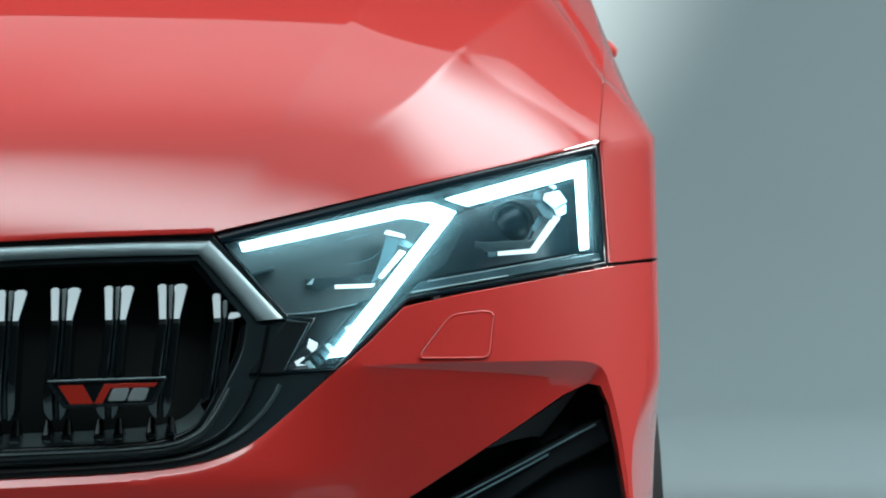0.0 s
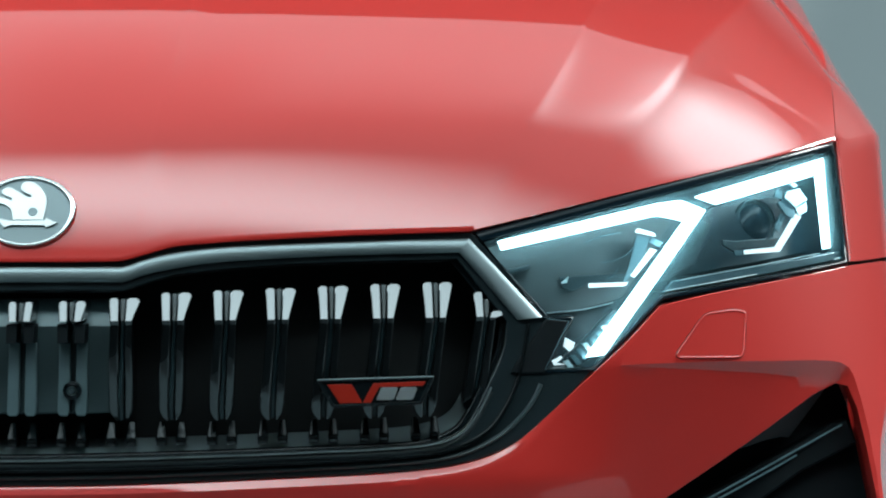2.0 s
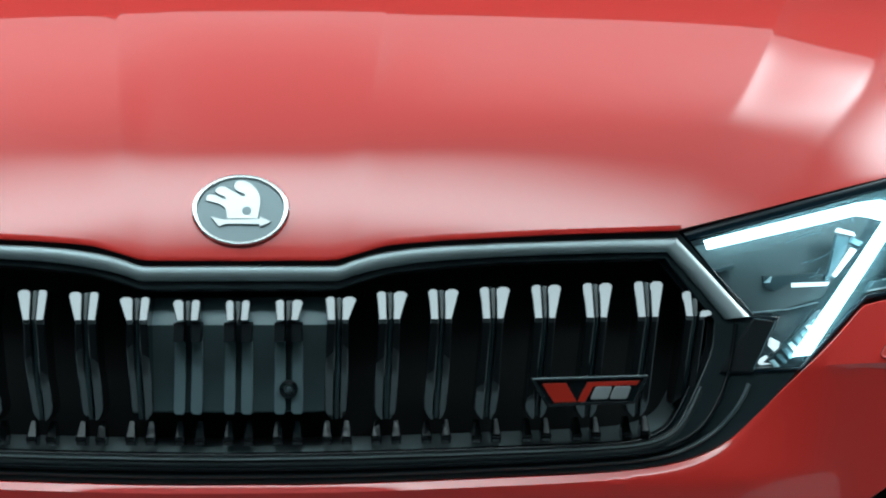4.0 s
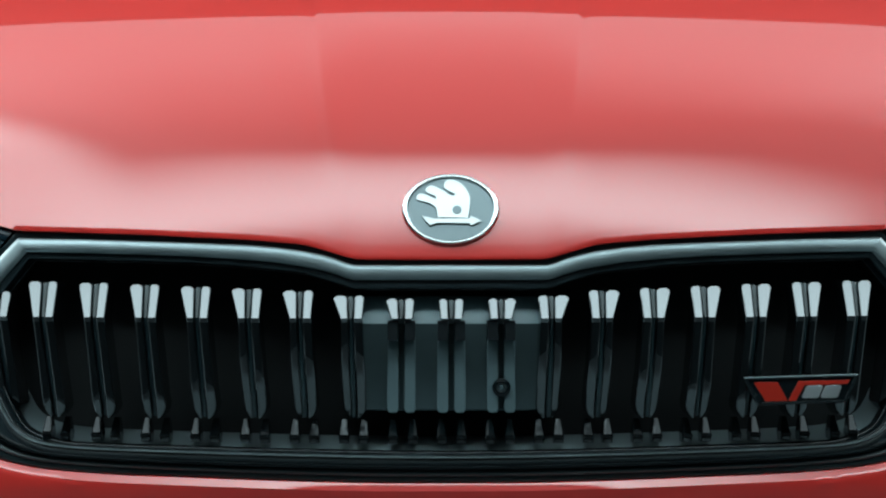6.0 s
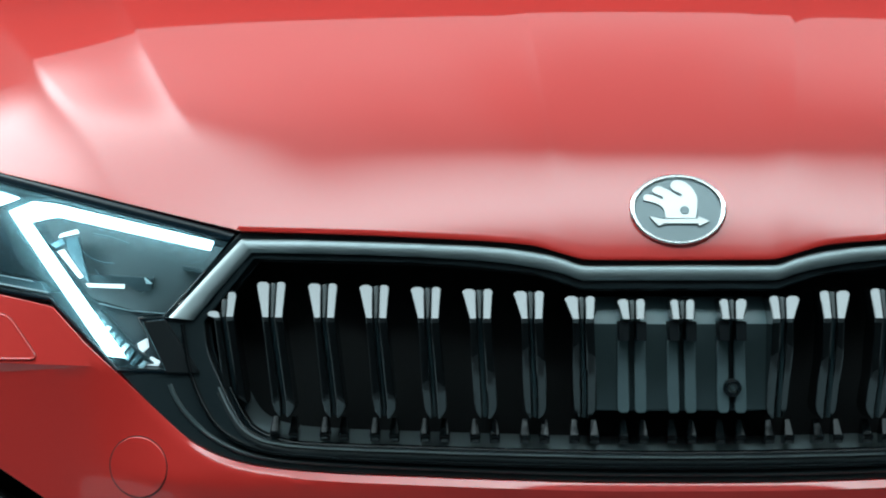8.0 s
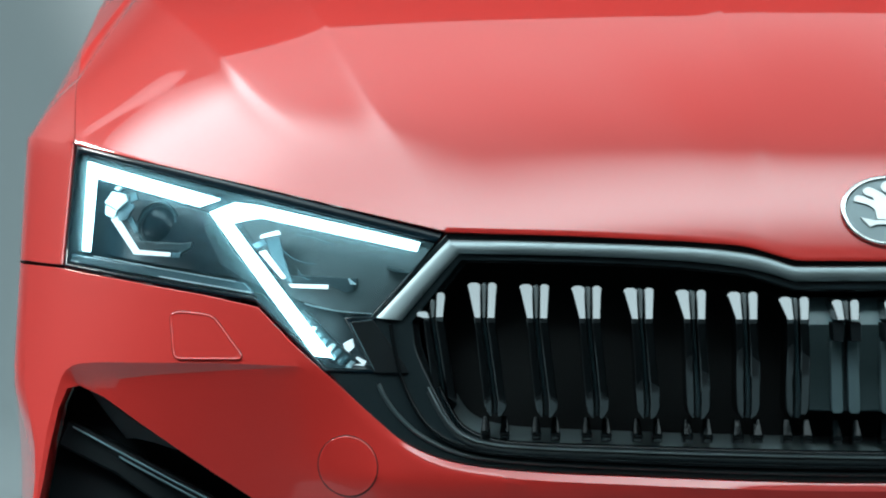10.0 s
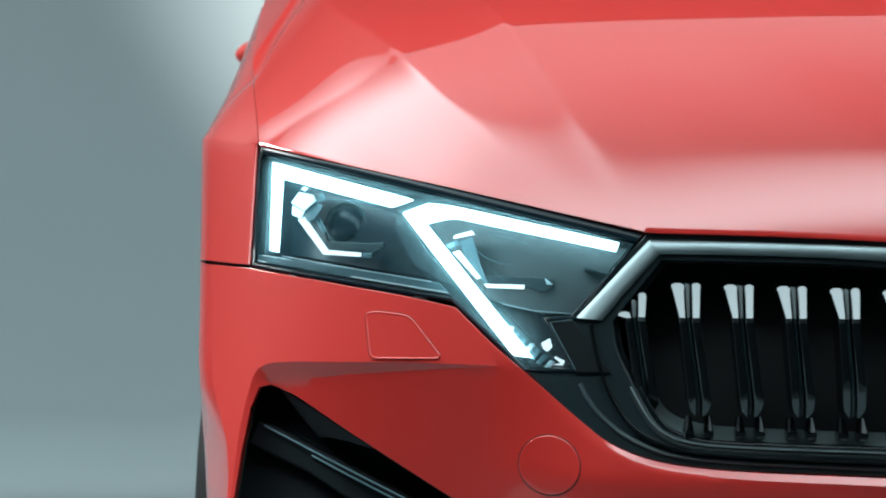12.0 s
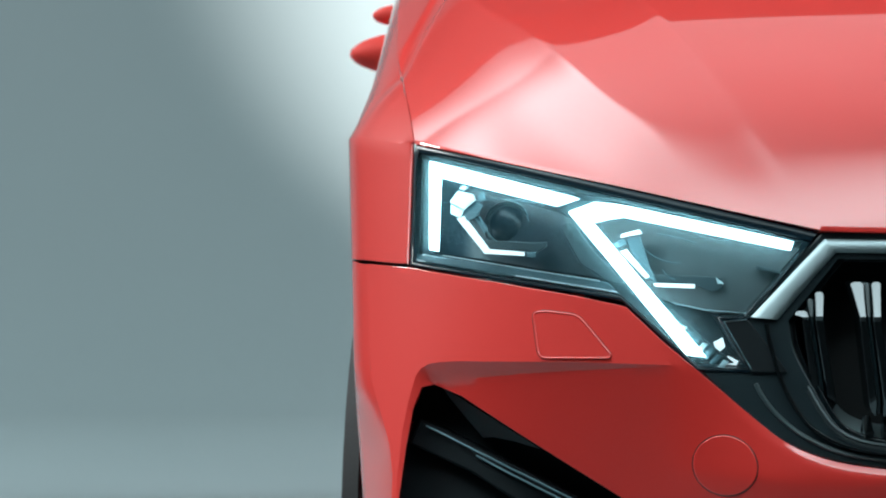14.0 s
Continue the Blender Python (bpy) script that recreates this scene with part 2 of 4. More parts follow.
def sheet(outline, depth, step=0.012, thick=0.012, edge=0.0015, holes=(), lines=()):
    """A shaped panel: an outline in x and z laid on the surface y = depth(x, z), with a rounded edge turned back by thick."""
    from mathutils.geometry import delaunay_2d_cdt
    rings = [dense(p, step) for p in (outline, *holes)]
    pts, edges = [], []
    for r in rings:
        k = len(pts)
        pts += [Vector(p) for p in r]
        edges += [(k + i, k + (i + 1) % len(r)) for i in range(len(r))]
    for line in lines:
        k = len(pts)
        row = []
        for a, b in zip(line, line[1:]):
            n = max(1, int(math.dist(a, b) / step))
            row += [(a[0] + (b[0] - a[0]) * i / n, a[1] + (b[1] - a[1]) * i / n) for i in range(n)]
        row.append(line[-1])
        pts += [Vector(p) for p in row]
        edges += [(k + i, k + i + 1) for i in range(len(row) - 1)]
    border = np.array([tuple(p) for p in pts])
    x0, z0 = border.min(0)
    x1, z1 = border.max(0)
    row, z = 0, z0 + step * 0.5
    while z < z1:
        x = x0 + step * (0.5 if row % 2 else 0.0)
        while x < x1:
            if inside(x, z, rings[0]) and not any(inside(x, z, h) for h in rings[1:]) and ((border - (x, z)) ** 2).sum(1).min() > (0.55 * step) ** 2:
                pts.append(Vector((x, z)))
            x += step
        z += step * 0.87
        row += 1
    vs, _, fs, *_ = delaunay_2d_cdt(pts, edges, [], 0, 1e-6)
    bm = bmesh.new()
    verts = [bm.verts.new((v.x, depth(v.x, v.y), v.y)) for v in vs]
    for f in fs:
        ea, eb, ec = vs[f[1]] - vs[f[0]], vs[f[2]] - vs[f[0]], vs[f[2]] - vs[f[1]]
        if abs(ea.cross(eb)) < 0.02 * max(ea.length, eb.length, ec.length) ** 2:
            continue
        cx, cz = sum(vs[i].x for i in f) / 3, sum(vs[i].y for i in f) / 3
        if inside(cx, cz, rings[0]) and not any(inside(cx, cz, h) for h in rings[1:]):
            bm.faces.new([verts[i] for i in f])
    for v in [v for v in bm.verts if not v.link_faces]:
        bm.verts.remove(v)
    if thick:
        for ring, sign in [(rings[0], 1)] + [(h, -1) for h in rings[1:]]:
            side = sign if signed_area(ring) > 0 else -sign
            loops = []
            for push, back in ((0, 0), (0.4 * edge, 0.08 * edge), (0.75 * edge, 0.34 * edge), (edge, edge), (edge, thick)):
                row = []
                for i, p in enumerate(ring):
                    a, c = ring[i - 1], ring[(i + 1) % len(ring)]
                    d = Vector((c[1] - a[1], a[0] - c[0])).normalized() * side * push
                    x, z = p[0] + d.x, p[1] + d.y
                    row.append(bm.verts.new((x, depth(x, z) + back, z)))
                loops.append(row)
            for r, s in zip(loops, loops[1:]):
                for i in range(len(r)):
                    j = (i + 1) % len(r)
                    bm.faces.new((r[i], r[j], s[j], s[i]))
    return bm


def grid(rows):
    """A surface through rows of points."""
    bm = bmesh.new()
    vs = [[bm.verts.new(p) for p in row] for row in rows]
    for a, b in zip(vs, vs[1:]):
        for i in range(len(a) - 1):
            bm.faces.new((a[i], a[i + 1], b[i + 1], b[i]))
    return bm


def strip(path, width, depth, off, tall=0.003):
    """A raised bead that follows a path in x and z on the surface."""
    bm = bmesh.new()
    rows = []
    for i, p in enumerate(path):
        a, c = path[max(0, i - 1)], path[min(len(path) - 1, i + 1)]
        d = Vector((c[1] - a[1], a[0] - c[0])).normalized()
        row = []
        for s, h in ((-0.5, 0), (-0.42, 0.7), (-0.2, 1), (0.2, 1), (0.42, 0.7), (0.5, 0)):
            x, z = p[0] + d.x * s * width, p[1] + d.y * s * width
            row.append((x, depth(x, z) + off - h * tall, z))
        rows.append(row)
    vs = [[bm.verts.new(p) for p in row] for row in rows]
    for a, b in zip(vs, vs[1:]):
        for i in range(len(a) - 1):
            bm.faces.new((a[i], a[i + 1], b[i + 1], b[i]))
    bm.faces.new(vs[0])
    bm.faces.new(vs[-1])
    return bm


def box(size, at=(0, 0, 0), bevel=0.0, m=None):
    bm = bmesh.new()
    bmesh.ops.create_cube(bm, size=1)
    bmesh.ops.scale(bm, vec=size, verts=bm.verts)
    if bevel:
        bmesh.ops.bevel(bm, geom=bm.edges[:], offset=bevel, segments=2, affect="EDGES", profile=0.7)
    if m:
        bmesh.ops.transform(bm, matrix=m, verts=bm.verts)
    bmesh.ops.translate(bm, vec=at, verts=bm.verts)
    return bm


def spun(profile, n=32, m=None):
    """A turned solid round the y axis: profile rows of (radius, y)."""
    bm = bmesh.new()
    rows = [[bm.verts.new((r * math.cos(2 * math.pi * k / n), y, r * math.sin(2 * math.pi * k / n))) for k in range(n)] for r, y in profile]
    for a, b in zip(rows, rows[1:]):
        for i in range(n):
            bm.faces.new((a[i], a[(i + 1) % n], b[(i + 1) % n], b[i]))
    if profile[0][0] > 1e-5:
        bm.faces.new(rows[0])
    if profile[-1][0] > 1e-5:
        bm.faces.new(rows[-1])
    bmesh.ops.remove_doubles(bm, verts=bm.verts[:], dist=1e-6)
    if m:
        bmesh.ops.transform(bm, matrix=m, verts=bm.verts)
    return bm


def lerp_table(table, x):
    return [float(np.interp(x, [r[0] for r in table], [r[k] for r in table])) for k in range(1, len(table[0]))]


def smoothstep(a, b, x):
    t = min(1.0, max(0.0, (x - a) / (b - a)))
    return t * t * (3 - 2 * t)


def curved(pts, n=5):
    """A smooth line through points."""
    out = []
    for i in range(len(pts) - 1):
        a, b = Vector(pts[i]), Vector(pts[i + 1])
        before = Vector(pts[i - 1]) if i else a * 2 - b
        after = Vector(pts[i + 2]) if i + 2 < len(pts) else b * 2 - a
        size = (b - a).length
        ta = (b - before).normalized() * size
        tb = (after - a).normalized() * size
        for k in range(n):
            t = k / n
            p = a * (2 * t ** 3 - 3 * t * t + 1) + ta * (t ** 3 - 2 * t * t + t) + b * (3 * t * t - 2 * t ** 3) + tb * (t ** 3 - t * t)
            out.append((p.x, p.y))
    return out + [tuple(pts[-1])]


# ---- the studio ----
def cyclorama():
    """Floor, cove and wall as one sweep, open towards the camera's back wall."""
    half, wall, radius, top = 14.0, 11.0, 3.2, 7.0
    line = [(-9.0, 0.0), (-4.0, 0.0), (0.0, 0.0), (4.0, 0.0), (wall - radius, 0.0)]
    line += [(wall - radius + radius * math.sin(a), radius - radius * math.cos(a)) for a in [radians(90 * k / 24) for k in range(1, 25)]]
    line += [(wall, top)]
    return line, half


line, half = cyclorama()
floor_line = [(-0.58, 0.0)] + [p for p in line if p[1] == 0.0 and p[0] > -0.58]
ob = part("floor", grid([[(x, y, z) for y, z in floor_line] for x in (-half, -5, 0, 5, half)]), CYC)
tagged(ob, "pale grey-green painted studio floor", "floor", kind="structure")
# unseen dark floor, added so that the lower bumper reflects little light
ob = part("added_floor_front", grid([[(x, y, 0.0) for y in (-9.0, -4.0, -0.58)] for x in (-half, -5, 0, 5, half)]), DARK_FLOOR)
tagged(ob, "unseen dark floor added before the painted sweep to darken reflections", "floor", kind="structure")
wall_line = [floor_line[-1]] + [p for p in line if p[1] > 0]
ob = part("backdrop", grid([[(x, y, z) for y, z in wall_line] for x in (-half, -5, 0, 5, half)]), CYC)
tagged(ob, "seamless grey-green studio backdrop with a curved foot", "backdrop", kind="structure")
for name, pts in (
    ("wall_left", [(-half, -9, 0), (-half, 11, 0), (-half, 11, 7), (-half, -9, 7)]),
    ("wall_right", [(half, -9, 0), (half, 11, 0), (half, 11, 7), (half, -9, 7)]),
    ("wall_behind", [(-half, -9, 0), (half, -9, 0), (half, -9, 7), (-half, -9, 7)]),
):
    out = Vector((0.2 if name == "wall_right" else -0.2 if name == "wall_left" else 0, -0.2 if name == "wall_behind" else 0, 0))
    bm = bmesh.new()
    a = [bm.verts.new(p) for p in pts]
    b = [bm.verts.new(Vector(p) + out) for p in pts]
    bm.faces.new(a)
    bm.faces.new(b)
    for i in range(4):
        bm.faces.new((a[i], a[(i + 1) % 4], b[(i + 1) % 4], b[i]))
    tagged(part(name, bm, CEILING, smooth=False), "dark matt studio wall", "wall", kind="structure")
ob = part("ceiling", box((2 * half, 20.4, 0.2), (0, 1, 7.1)), CEILING, smooth=False)
tagged(ob, "dark matt studio ceiling", "ceiling", kind="structure")


def softbox(name, size, place, turn, glowing, label):
    thing = base(name, (place[0], 0, place[2]))
    thing.rotation_euler = [radians(a) for a in turn]
    w, d = size
    part("diffuser", box((w, d, 0.01), (0, 0.25 + place[1], 0)), glowing, thing, smooth=False)
    part("shell", box((w + 0.06, d + 0.06, 0.16), (0, 0.25 + place[1], 0.09), 0.01), CLOTH, thing, smooth=False)
    for sx in (-1, 1):
        part("hanging_cable", spun([(0.006, 0), (0.006, 6.95 - place[2])], 8, pose(sx * w * 0.4, 0, 0.1, 90)), CLOTH, thing)
    return tagged(thing, label, "studio lamp")


softbox("overhead_softbox", (7.6, 7.45), (0, -1.15, 3.05), (0, 0, 0), BANK_GLOW, "huge fabric softbox with bright edges hung over the car")

# ---- the car: surfaces ----
car = tagged(base("car"), "red hatchback with black grille and lit headlights on a studio floor", "car")


def nose(x, z):
    """Depth of the car's face at a place across and up."""
    x2, u = x * x, z - 0.65
    return -0.0422 + 0.4459 * x2 - 0.2566 * x2 * x2 + 0.4596 * x2 ** 4 + u * (0.1858 + 0.4387 * x2)


RECESS = [(0.40, 0.617), (0.56, 0.6192), (0.65, 0.6205), (0.772, 0.6177), (0.795, 0.6158), (0.806, 0.6132), (0.8145, 0.6085), (0.820, 0.6005), (0.8265, 0.577), (0.8325, 0.5459), (0.8369, 0.4991), (0.839, 0.40)]


def from_recess(x, z):
    """Distance from the edge of the bumper's recess."""
    best = 1.0
    for (ax, az), (bx, bz) in zip(RECESS, RECESS[1:]):
        dx, dz = bx - ax, bz - az
        k = min(1.0, max(0.0, ((x - ax) * dx + (z - az) * dz) / (dx * dx + dz * dz)))
        best = min(best, math.hypot(x - ax - k * dx, z - az - k * dz))
    return best


GRILLE_EDGE = curved([(0.0, 0.5186), (0.0854, 0.5188), (0.238, 0.5221), (0.345, 0.5250), (0.408, 0.5318), (0.45, 0.5468), (0.482, 0.5702), (0.531, 0.6115), (0.565, 0.6396), (0.5985, 0.6712)], 4)
EDGE_A, EDGE_B = np.array(GRILLE_EDGE[:-1]), np.array(GRILLE_EDGE[1:])


def from_grille(x, z):
    """Distance from the edge of the grille opening."""
    p, d = np.array((abs(x), z)), EDGE_B - EDGE_A
    k = np.clip(((p - EDGE_A) * d).sum(1) / (d * d).sum(1), 0, 1)
    return float(np.sqrt(((EDGE_A + d * k[:, None] - p) ** 2).sum(1)).min())


def skin(x, z):
    """The bumper: inside the edge of its recess a narrow shelf, then a face that leans back under."""
    y, x = nose(x, z), abs(x)
    if x < 0.615:
        y += 0.44 * max(0.0, 0.0065 - from_grille(x, z)) * (1 - smoothstep(0.40, 0.54, x))
    wide = smoothstep(0.44, 0.60, x)
    if x < 0.839:
        under = max(0.0, float(np.interp(x, [p[0] for p in RECESS], [p[1] for p in RECESS])) - z)
        if under > 0:
            d = from_recess(x, z)
            shelf = float(np.interp(x, (0.55, 0.65, 0.709, 0.77, 0.797), (0.0, 0.0085, 0.0125, 0.019, 0.0225)))
            y += wide * (0.9 * min(d, shelf) + 0.42 * max(0.0, d - shelf))
    return y + (1 - wide) * 0.45 * max(0.0, 0.514 - z)


def side_x(z):
    u = z - 0.66
    low = min(u, 0.0)
    return 0.9055 + 0.105 * max(u, 0.0) + 0.0862 * low - 0.09 * low * low


def low_flank(z):
    """How much of the bevel towards the wheel shows at a height."""
    return 1 - smoothstep(0.50, 0.605, z)


def corner_in(z):
    """How far the rounding of the corner reaches in from the flank; wider low down."""
    return 0.026 + (side_x(z) - 0.842 - 0.026) * low_flank(z)


def corner_path(z, back, n=10):
    """Plan of the car's corner at a height: from the face round to the flank."""
    xs = side_x(z)
    x0 = xs - corner_in(z)
    y0 = skin(x0, z)
    slope = (nose(x0 + 0.001, z) - nose(x0 - 0.001, z)) / 0.002
    low = low_flank(z)
    p0, p2 = Vector((x0, y0)), Vector((xs + 0.003 * low, y0 + 0.085 + 0.08 * low))
    p1 = Vector((min(xs, x0 + 0.04 / slope), y0 + 0.04)).lerp(Vector((x0 + 0.35 * (xs - x0), y0 + 0.05)), low)
    pts = []
    for k in range(n + 1):
        t = k / n
        pts.append(p0 * (1 - t) ** 2 + p1 * 2 * t * (1 - t) + p2 * t * t)
    y = p2.y
    for k in range(1, 7):
        pts.append(Vector((xs + 0.003 * low + 0.004 * math.sin(math.pi * k / 6), y + (back - y) * k / 6)))
    return pts


# lip of the bonnet: x, z
LIP = [(0.0, 0.7221), (0.0888, 0.7224), (0.104, 0.7272), (0.135, 0.7363), (0.187, 0.7406), (0.292, 0.7459), (0.415, 0.7500), (0.494, 0.7685), (0.596, 0.7933), (0.719, 0.8222), (0.829, 0.850)]


LIP_X = np.linspace(-0.829, 0.829, 1659)
LIP_Z = np.interp(np.abs(LIP_X), [a for a, b in LIP], [b for a, b in LIP])
for _ in range(90):
    LIP_Z[1:-1] = np.where(np.abs(LIP_X[1:-1]) < 0.38, (LIP_Z[:-2] + 2 * LIP_Z[1:-1] + LIP_Z[2:]) / 4, LIP_Z[1:-1])


def lip_height(x):
    return float(np.interp(abs(x), LIP_X, LIP_Z))


def profile_of(bends):
    """A section line from rows of (length along it, slope in degrees): returns run and rise."""
    s = np.linspace(0, 1.6, 1601)
    a = np.interp(s, [r[0] for r in bends], [r[1] for r in bends])
    for _ in range(400):
        a[1:-1] = (a[:-2] + 2 * a[1:-1] + a[2:]) / 4
    a = np.radians(a)
    return np.concatenate(([0], np.cumsum(np.cos(a))[:-1] * 0.001)), np.concatenate(([0], np.cumsum(np.sin(a))[:-1] * 0.001))


MAIN_RUN, MAIN_RISE = profile_of([(0.0, 66), (0.095, 62), (0.15, 46), (0.25, 33), (0.40, 23), (0.60, 17), (1.0, 11), (1.6, 5)])
SIDE_X = (0.44, 0.52, 0.564, 0.60, 0.639, 0.674, 0.714, 0.75, 0.79, 0.829)
SIDE_SLOPE = (2.9, 2.18, 1.86, 1.58, 1.265, 1.06, 0.93, 0.89, 0.88, 0.88)
SIDE_ROLL = (0.5, 0.5, 0.5, 0.5, 0.5, 0.46, 0.36, 0.22, 0.11, 0.06)


def eased(values):
    """Values at the side stations, as a smooth table over the width."""
    x = np.linspace(0.44, 0.83, 391)
    v = np.interp(x, SIDE_X, values)
    for _ in range(900):
        v[1:-1] = (v[:-2] + 2 * v[1:-1] + v[2:]) / 4
    return x, v


SIDE_SLOPES, SIDE_ROLLS = eased(SIDE_SLOPE), eased(SIDE_ROLL)


def rise(t):
    return float(np.interp(t, MAIN_RUN, MAIN_RISE))


def lip_smooth(x):
    """The line from which the main skin springs, without the dip in the middle and without the lamps."""
    x = abs(x)
    return 0.7385 + 0.067 * min(x, 0.415) ** 2 + 0.0556 * max(0.0, x - 0.415)


def lip_depth(x):
    """Where the bonnet's edge lies, front to back."""
    x, lip, low = abs(x), lip_height(x), lip_smooth(x)
    if x < 0.415:
        return nose(x, lip)
    return nose(x, low) + float(np.interp(lip - low, MAIN_RISE, MAIN_RUN))


def bonnet_side(y):
    return float(np.interp(y, (0.335, 0.45, 0.6, 0.8, 1.15), (0.829, 0.850, 0.872, 0.888, 0.90)))


def bonnet_z(x, y):
    """Height of the bonnet: the main skin and the shoulder over the lamp meet in a sharp ridge."""
    ax = abs(x)
    lip = lip_height(ax)
    t = max(0.0, y - lip_depth(ax))
    low = lip_smooth(ax)
    if ax < 0.415:
        start = lip + (low - lip) * smoothstep(0.0, 0.20, t)
        shift = 0.0
    else:
        start = low
        shift = float(np.interp(lip - low, MAIN_RISE, MAIN_RUN))
    climb = rise(t + shift)
    main = start + climb * (1 - 0.02 * (ax / 0.8) ** 2)
    # outer crease, running out and back from the lamp's inner corner, and the inner crease beside the emblem
    up = max(0.0, main - 0.75)
    fold, dome = 0.415 + 0.52 * up + 0.4 * up * up, 0.101 + 0.155 * up
    past, by = max(0.0, ax - fold), max(0.0, ax - dome)
    main -= 0.069 * climb * (1 - math.exp(-past / 0.085)) * smoothstep(0.0, 0.04, t)
    main -= 0.11 * past * math.exp(-past / 0.028) * smoothstep(0.0, 0.05, t)
    main -= 0.0022 * (1 - math.exp(-by / 0.05)) * smoothstep(0.0, 0.09, t) + 0.20 * by * math.exp(-by / 0.020) * smoothstep(0.0, 0.06, t)
    if ax > 0.44:
        slope, roll = np.interp(ax, *SIDE_SLOPES), np.interp(ax, *SIDE_ROLLS)
        side = lip + float(slope * (0.4 * t + 0.6 * roll * (1 - math.exp(-t / roll))))
        soft = 1e-6 + min(0.0022, 0.05 * t) + min(0.03, 0.30 * t) * (1 - smoothstep(0.50, 0.57, ax))
        h = min(1.0, max(0.0, 0.5 + 0.5 * (side - main) / soft))
        main = side + (main - side) * h - soft * h * (1 - h)
    # channel beside the shut line
    if y > 0.46:
        line = 0.842 - 0.24 * (y - 0.48)
        wide = 0.006 + 0.06 * (y - 0.46)
        main -= 0.006 * smoothstep(line - wide - 0.008, line - wide + 0.004, ax) * (1 - smoothstep(line - 0.002, line + 0.008, ax)) * smoothstep(0.46, 0.52, y)
    return main


def bonnet():
    n = 640
    cols = sorted(set([round(-0.829 + 1.658 * k / n, 4) for k in range(n + 1)] + [0.0888, -0.0888, 0.415, -0.415]))
    ts = [0.0, 0.002, 0.005] + [0.006 * k for k in range(1, 60)] + [0.36 + 0.012 * k for k in range(0, 34)] + [0.8, 0.9, 1.0, 1.1, 1.15]
    rows = [[(x, lip_depth(x) + 0.03, lip_height(x) - 0.0016 + 0.0012 * smoothstep(0.40, 0.43, abs(x))) for x in cols], [(x, lip_depth(x) + 0.0003, lip_height(x) - 0.0012 + 0.0010 * smoothstep(0.40, 0.43, abs(x))) for x in cols]]
    for t in ts:
        row = []
        for x in cols:
            y0 = lip_depth(x)
            y = y0 + t * (1.15 - y0 * 0.8) / 1.15
            wide = 1 + (bonnet_side(max(0.335, y)) / 0.829 - 1) * smoothstep(0.6, 0.829, abs(x))
            row.append((x * wide, y, bonnet_z(x, y)))
        rows.append(row)
    return grid(rows)


part("bonnet", bonnet(), RED, car, "glossy red bonnet with sharp folds", sharp=45)


def fender(side):
    """Wing from the lamp's outer edge round to the flank, with its shoulder and top."""
    rows = []
    paths = []
    heights = [0.7172 + (0.850 - 0.7172) * k / 8 for k in range(9)]
    for z in heights:
        xs = [0.8385 + (side_x(z) - 0.026 - 0.8385) * k / 6 for k in range(6)]
        front = [Vector((0.8320 + d, nose(0.8320 + d, z) + b)) for d, b in ((0.0, 0.012), (0.0002, 0.0060), (0.0010, 0.0034), (0.0024, 0.0015), (0.0042, 0.0004))] + [Vector((x, nose(x, z))) for x in xs]
        high = (z - 0.7172) / 0.1328
        paths.append([(p.x, p.y, z + 0.0045 * smoothstep(0.83, 0.91, p.x) * (1 - high) + 0.011 * high * smoothstep(0.835, 0.912, p.x)) for p in front + corner_path(z, 1.45)])
    rows += paths
    tops, inner = [], []
    for x, y, z in paths[-1]:
        tops.append((x + 0.022 * smoothstep(0.65, 1.25, y), y, z + 0.105 * smoothstep(0.46, 1.3, y)))
        yy = 0.338 + max(0.0, y - 0.345)
        inner.append((bonnet_side(yy) + 0.0008, yy, bonnet_z(0.829, yy) - 0.001))
    rows[-1] = tops
    for k, bow in ((0.06, 0.0006), (0.2, 0.002), (0.45, 0.004), (0.7, 0.004), (0.9, 0.002), (1.0, 0.0)):
        rows.append([(a[0] + (c[0] - a[0]) * k + bow * smoothstep(0.36, 0.6, a[1]), a[1] + (c[1] - a[1]) * k, a[2] + (c[2] - a[2]) * k + bow * smoothstep(0.36, 0.6, a[1])) for a, c in zip(tops, inner)])
    rows.append([(x - 0.0005, y, z - 0.0016) for x, y, z in inner])
    rows.append([(x - 0.04, y + 0.002, z - 0.012) for x, y, z in inner])
    return grid([[(side * x, y, z) for x, y, z in row] for row in rows])


for side in (1, -1):
    part("front_wing", fender(side), RED, car, "glossy red front wing", sharp=60)

# dark inner shell behind the shut lines of the corner
for side in (1, -1):
    rows = []
    for z in (0.66, 0.70, 0.74, 0.80, 0.86):
        front = [Vector((0.838 + 0.0505 * k / 4, nose(0.838 + 0.0505 * k / 4, z))) for k in range(4)]
        rows.append([(side * (p.x - 0.004), p.y + 0.012, z) for p in front + corner_path(z, 0.8)])
    part("inner_shell", grid(rows), DEEP_BLACK, car)

# ---- bumper ----
LAMP_EDGE = [(0.602, 0.6744), (0.6075, 0.6760), (0.66, 0.6865), (0.75, 0.7005), (0.832, 0.7125)]
INTAKE = [(0.800, 0.5923), (0.8133, 0.5892), (0.8219, 0.568), (0.8289, 0.5278), (0.8348, 0.4761), (0.838, 0.40), (0.46, 0.40), (0.6153, 0.492), (0.7697, 0.5816)]


def bumper_outline(side):
    right = GRILLE_EDGE + LAMP_EDGE + [(side_x(z) - corner_in(z), z) for z in (0.7165, 0.68, 0.65, 0.62, 0.59, 0.56, 0.53, 0.5, 0.47, 0.44, 0.41)]
    right += [(0.8375, 0.41)] + list(reversed(INTAKE[1:5])) + [INTAKE[0], INTAKE[8], INTAKE[7], (0.475, 0.41), (0.0, 0.41)]
    return right if side > 0 else mirrored(right)


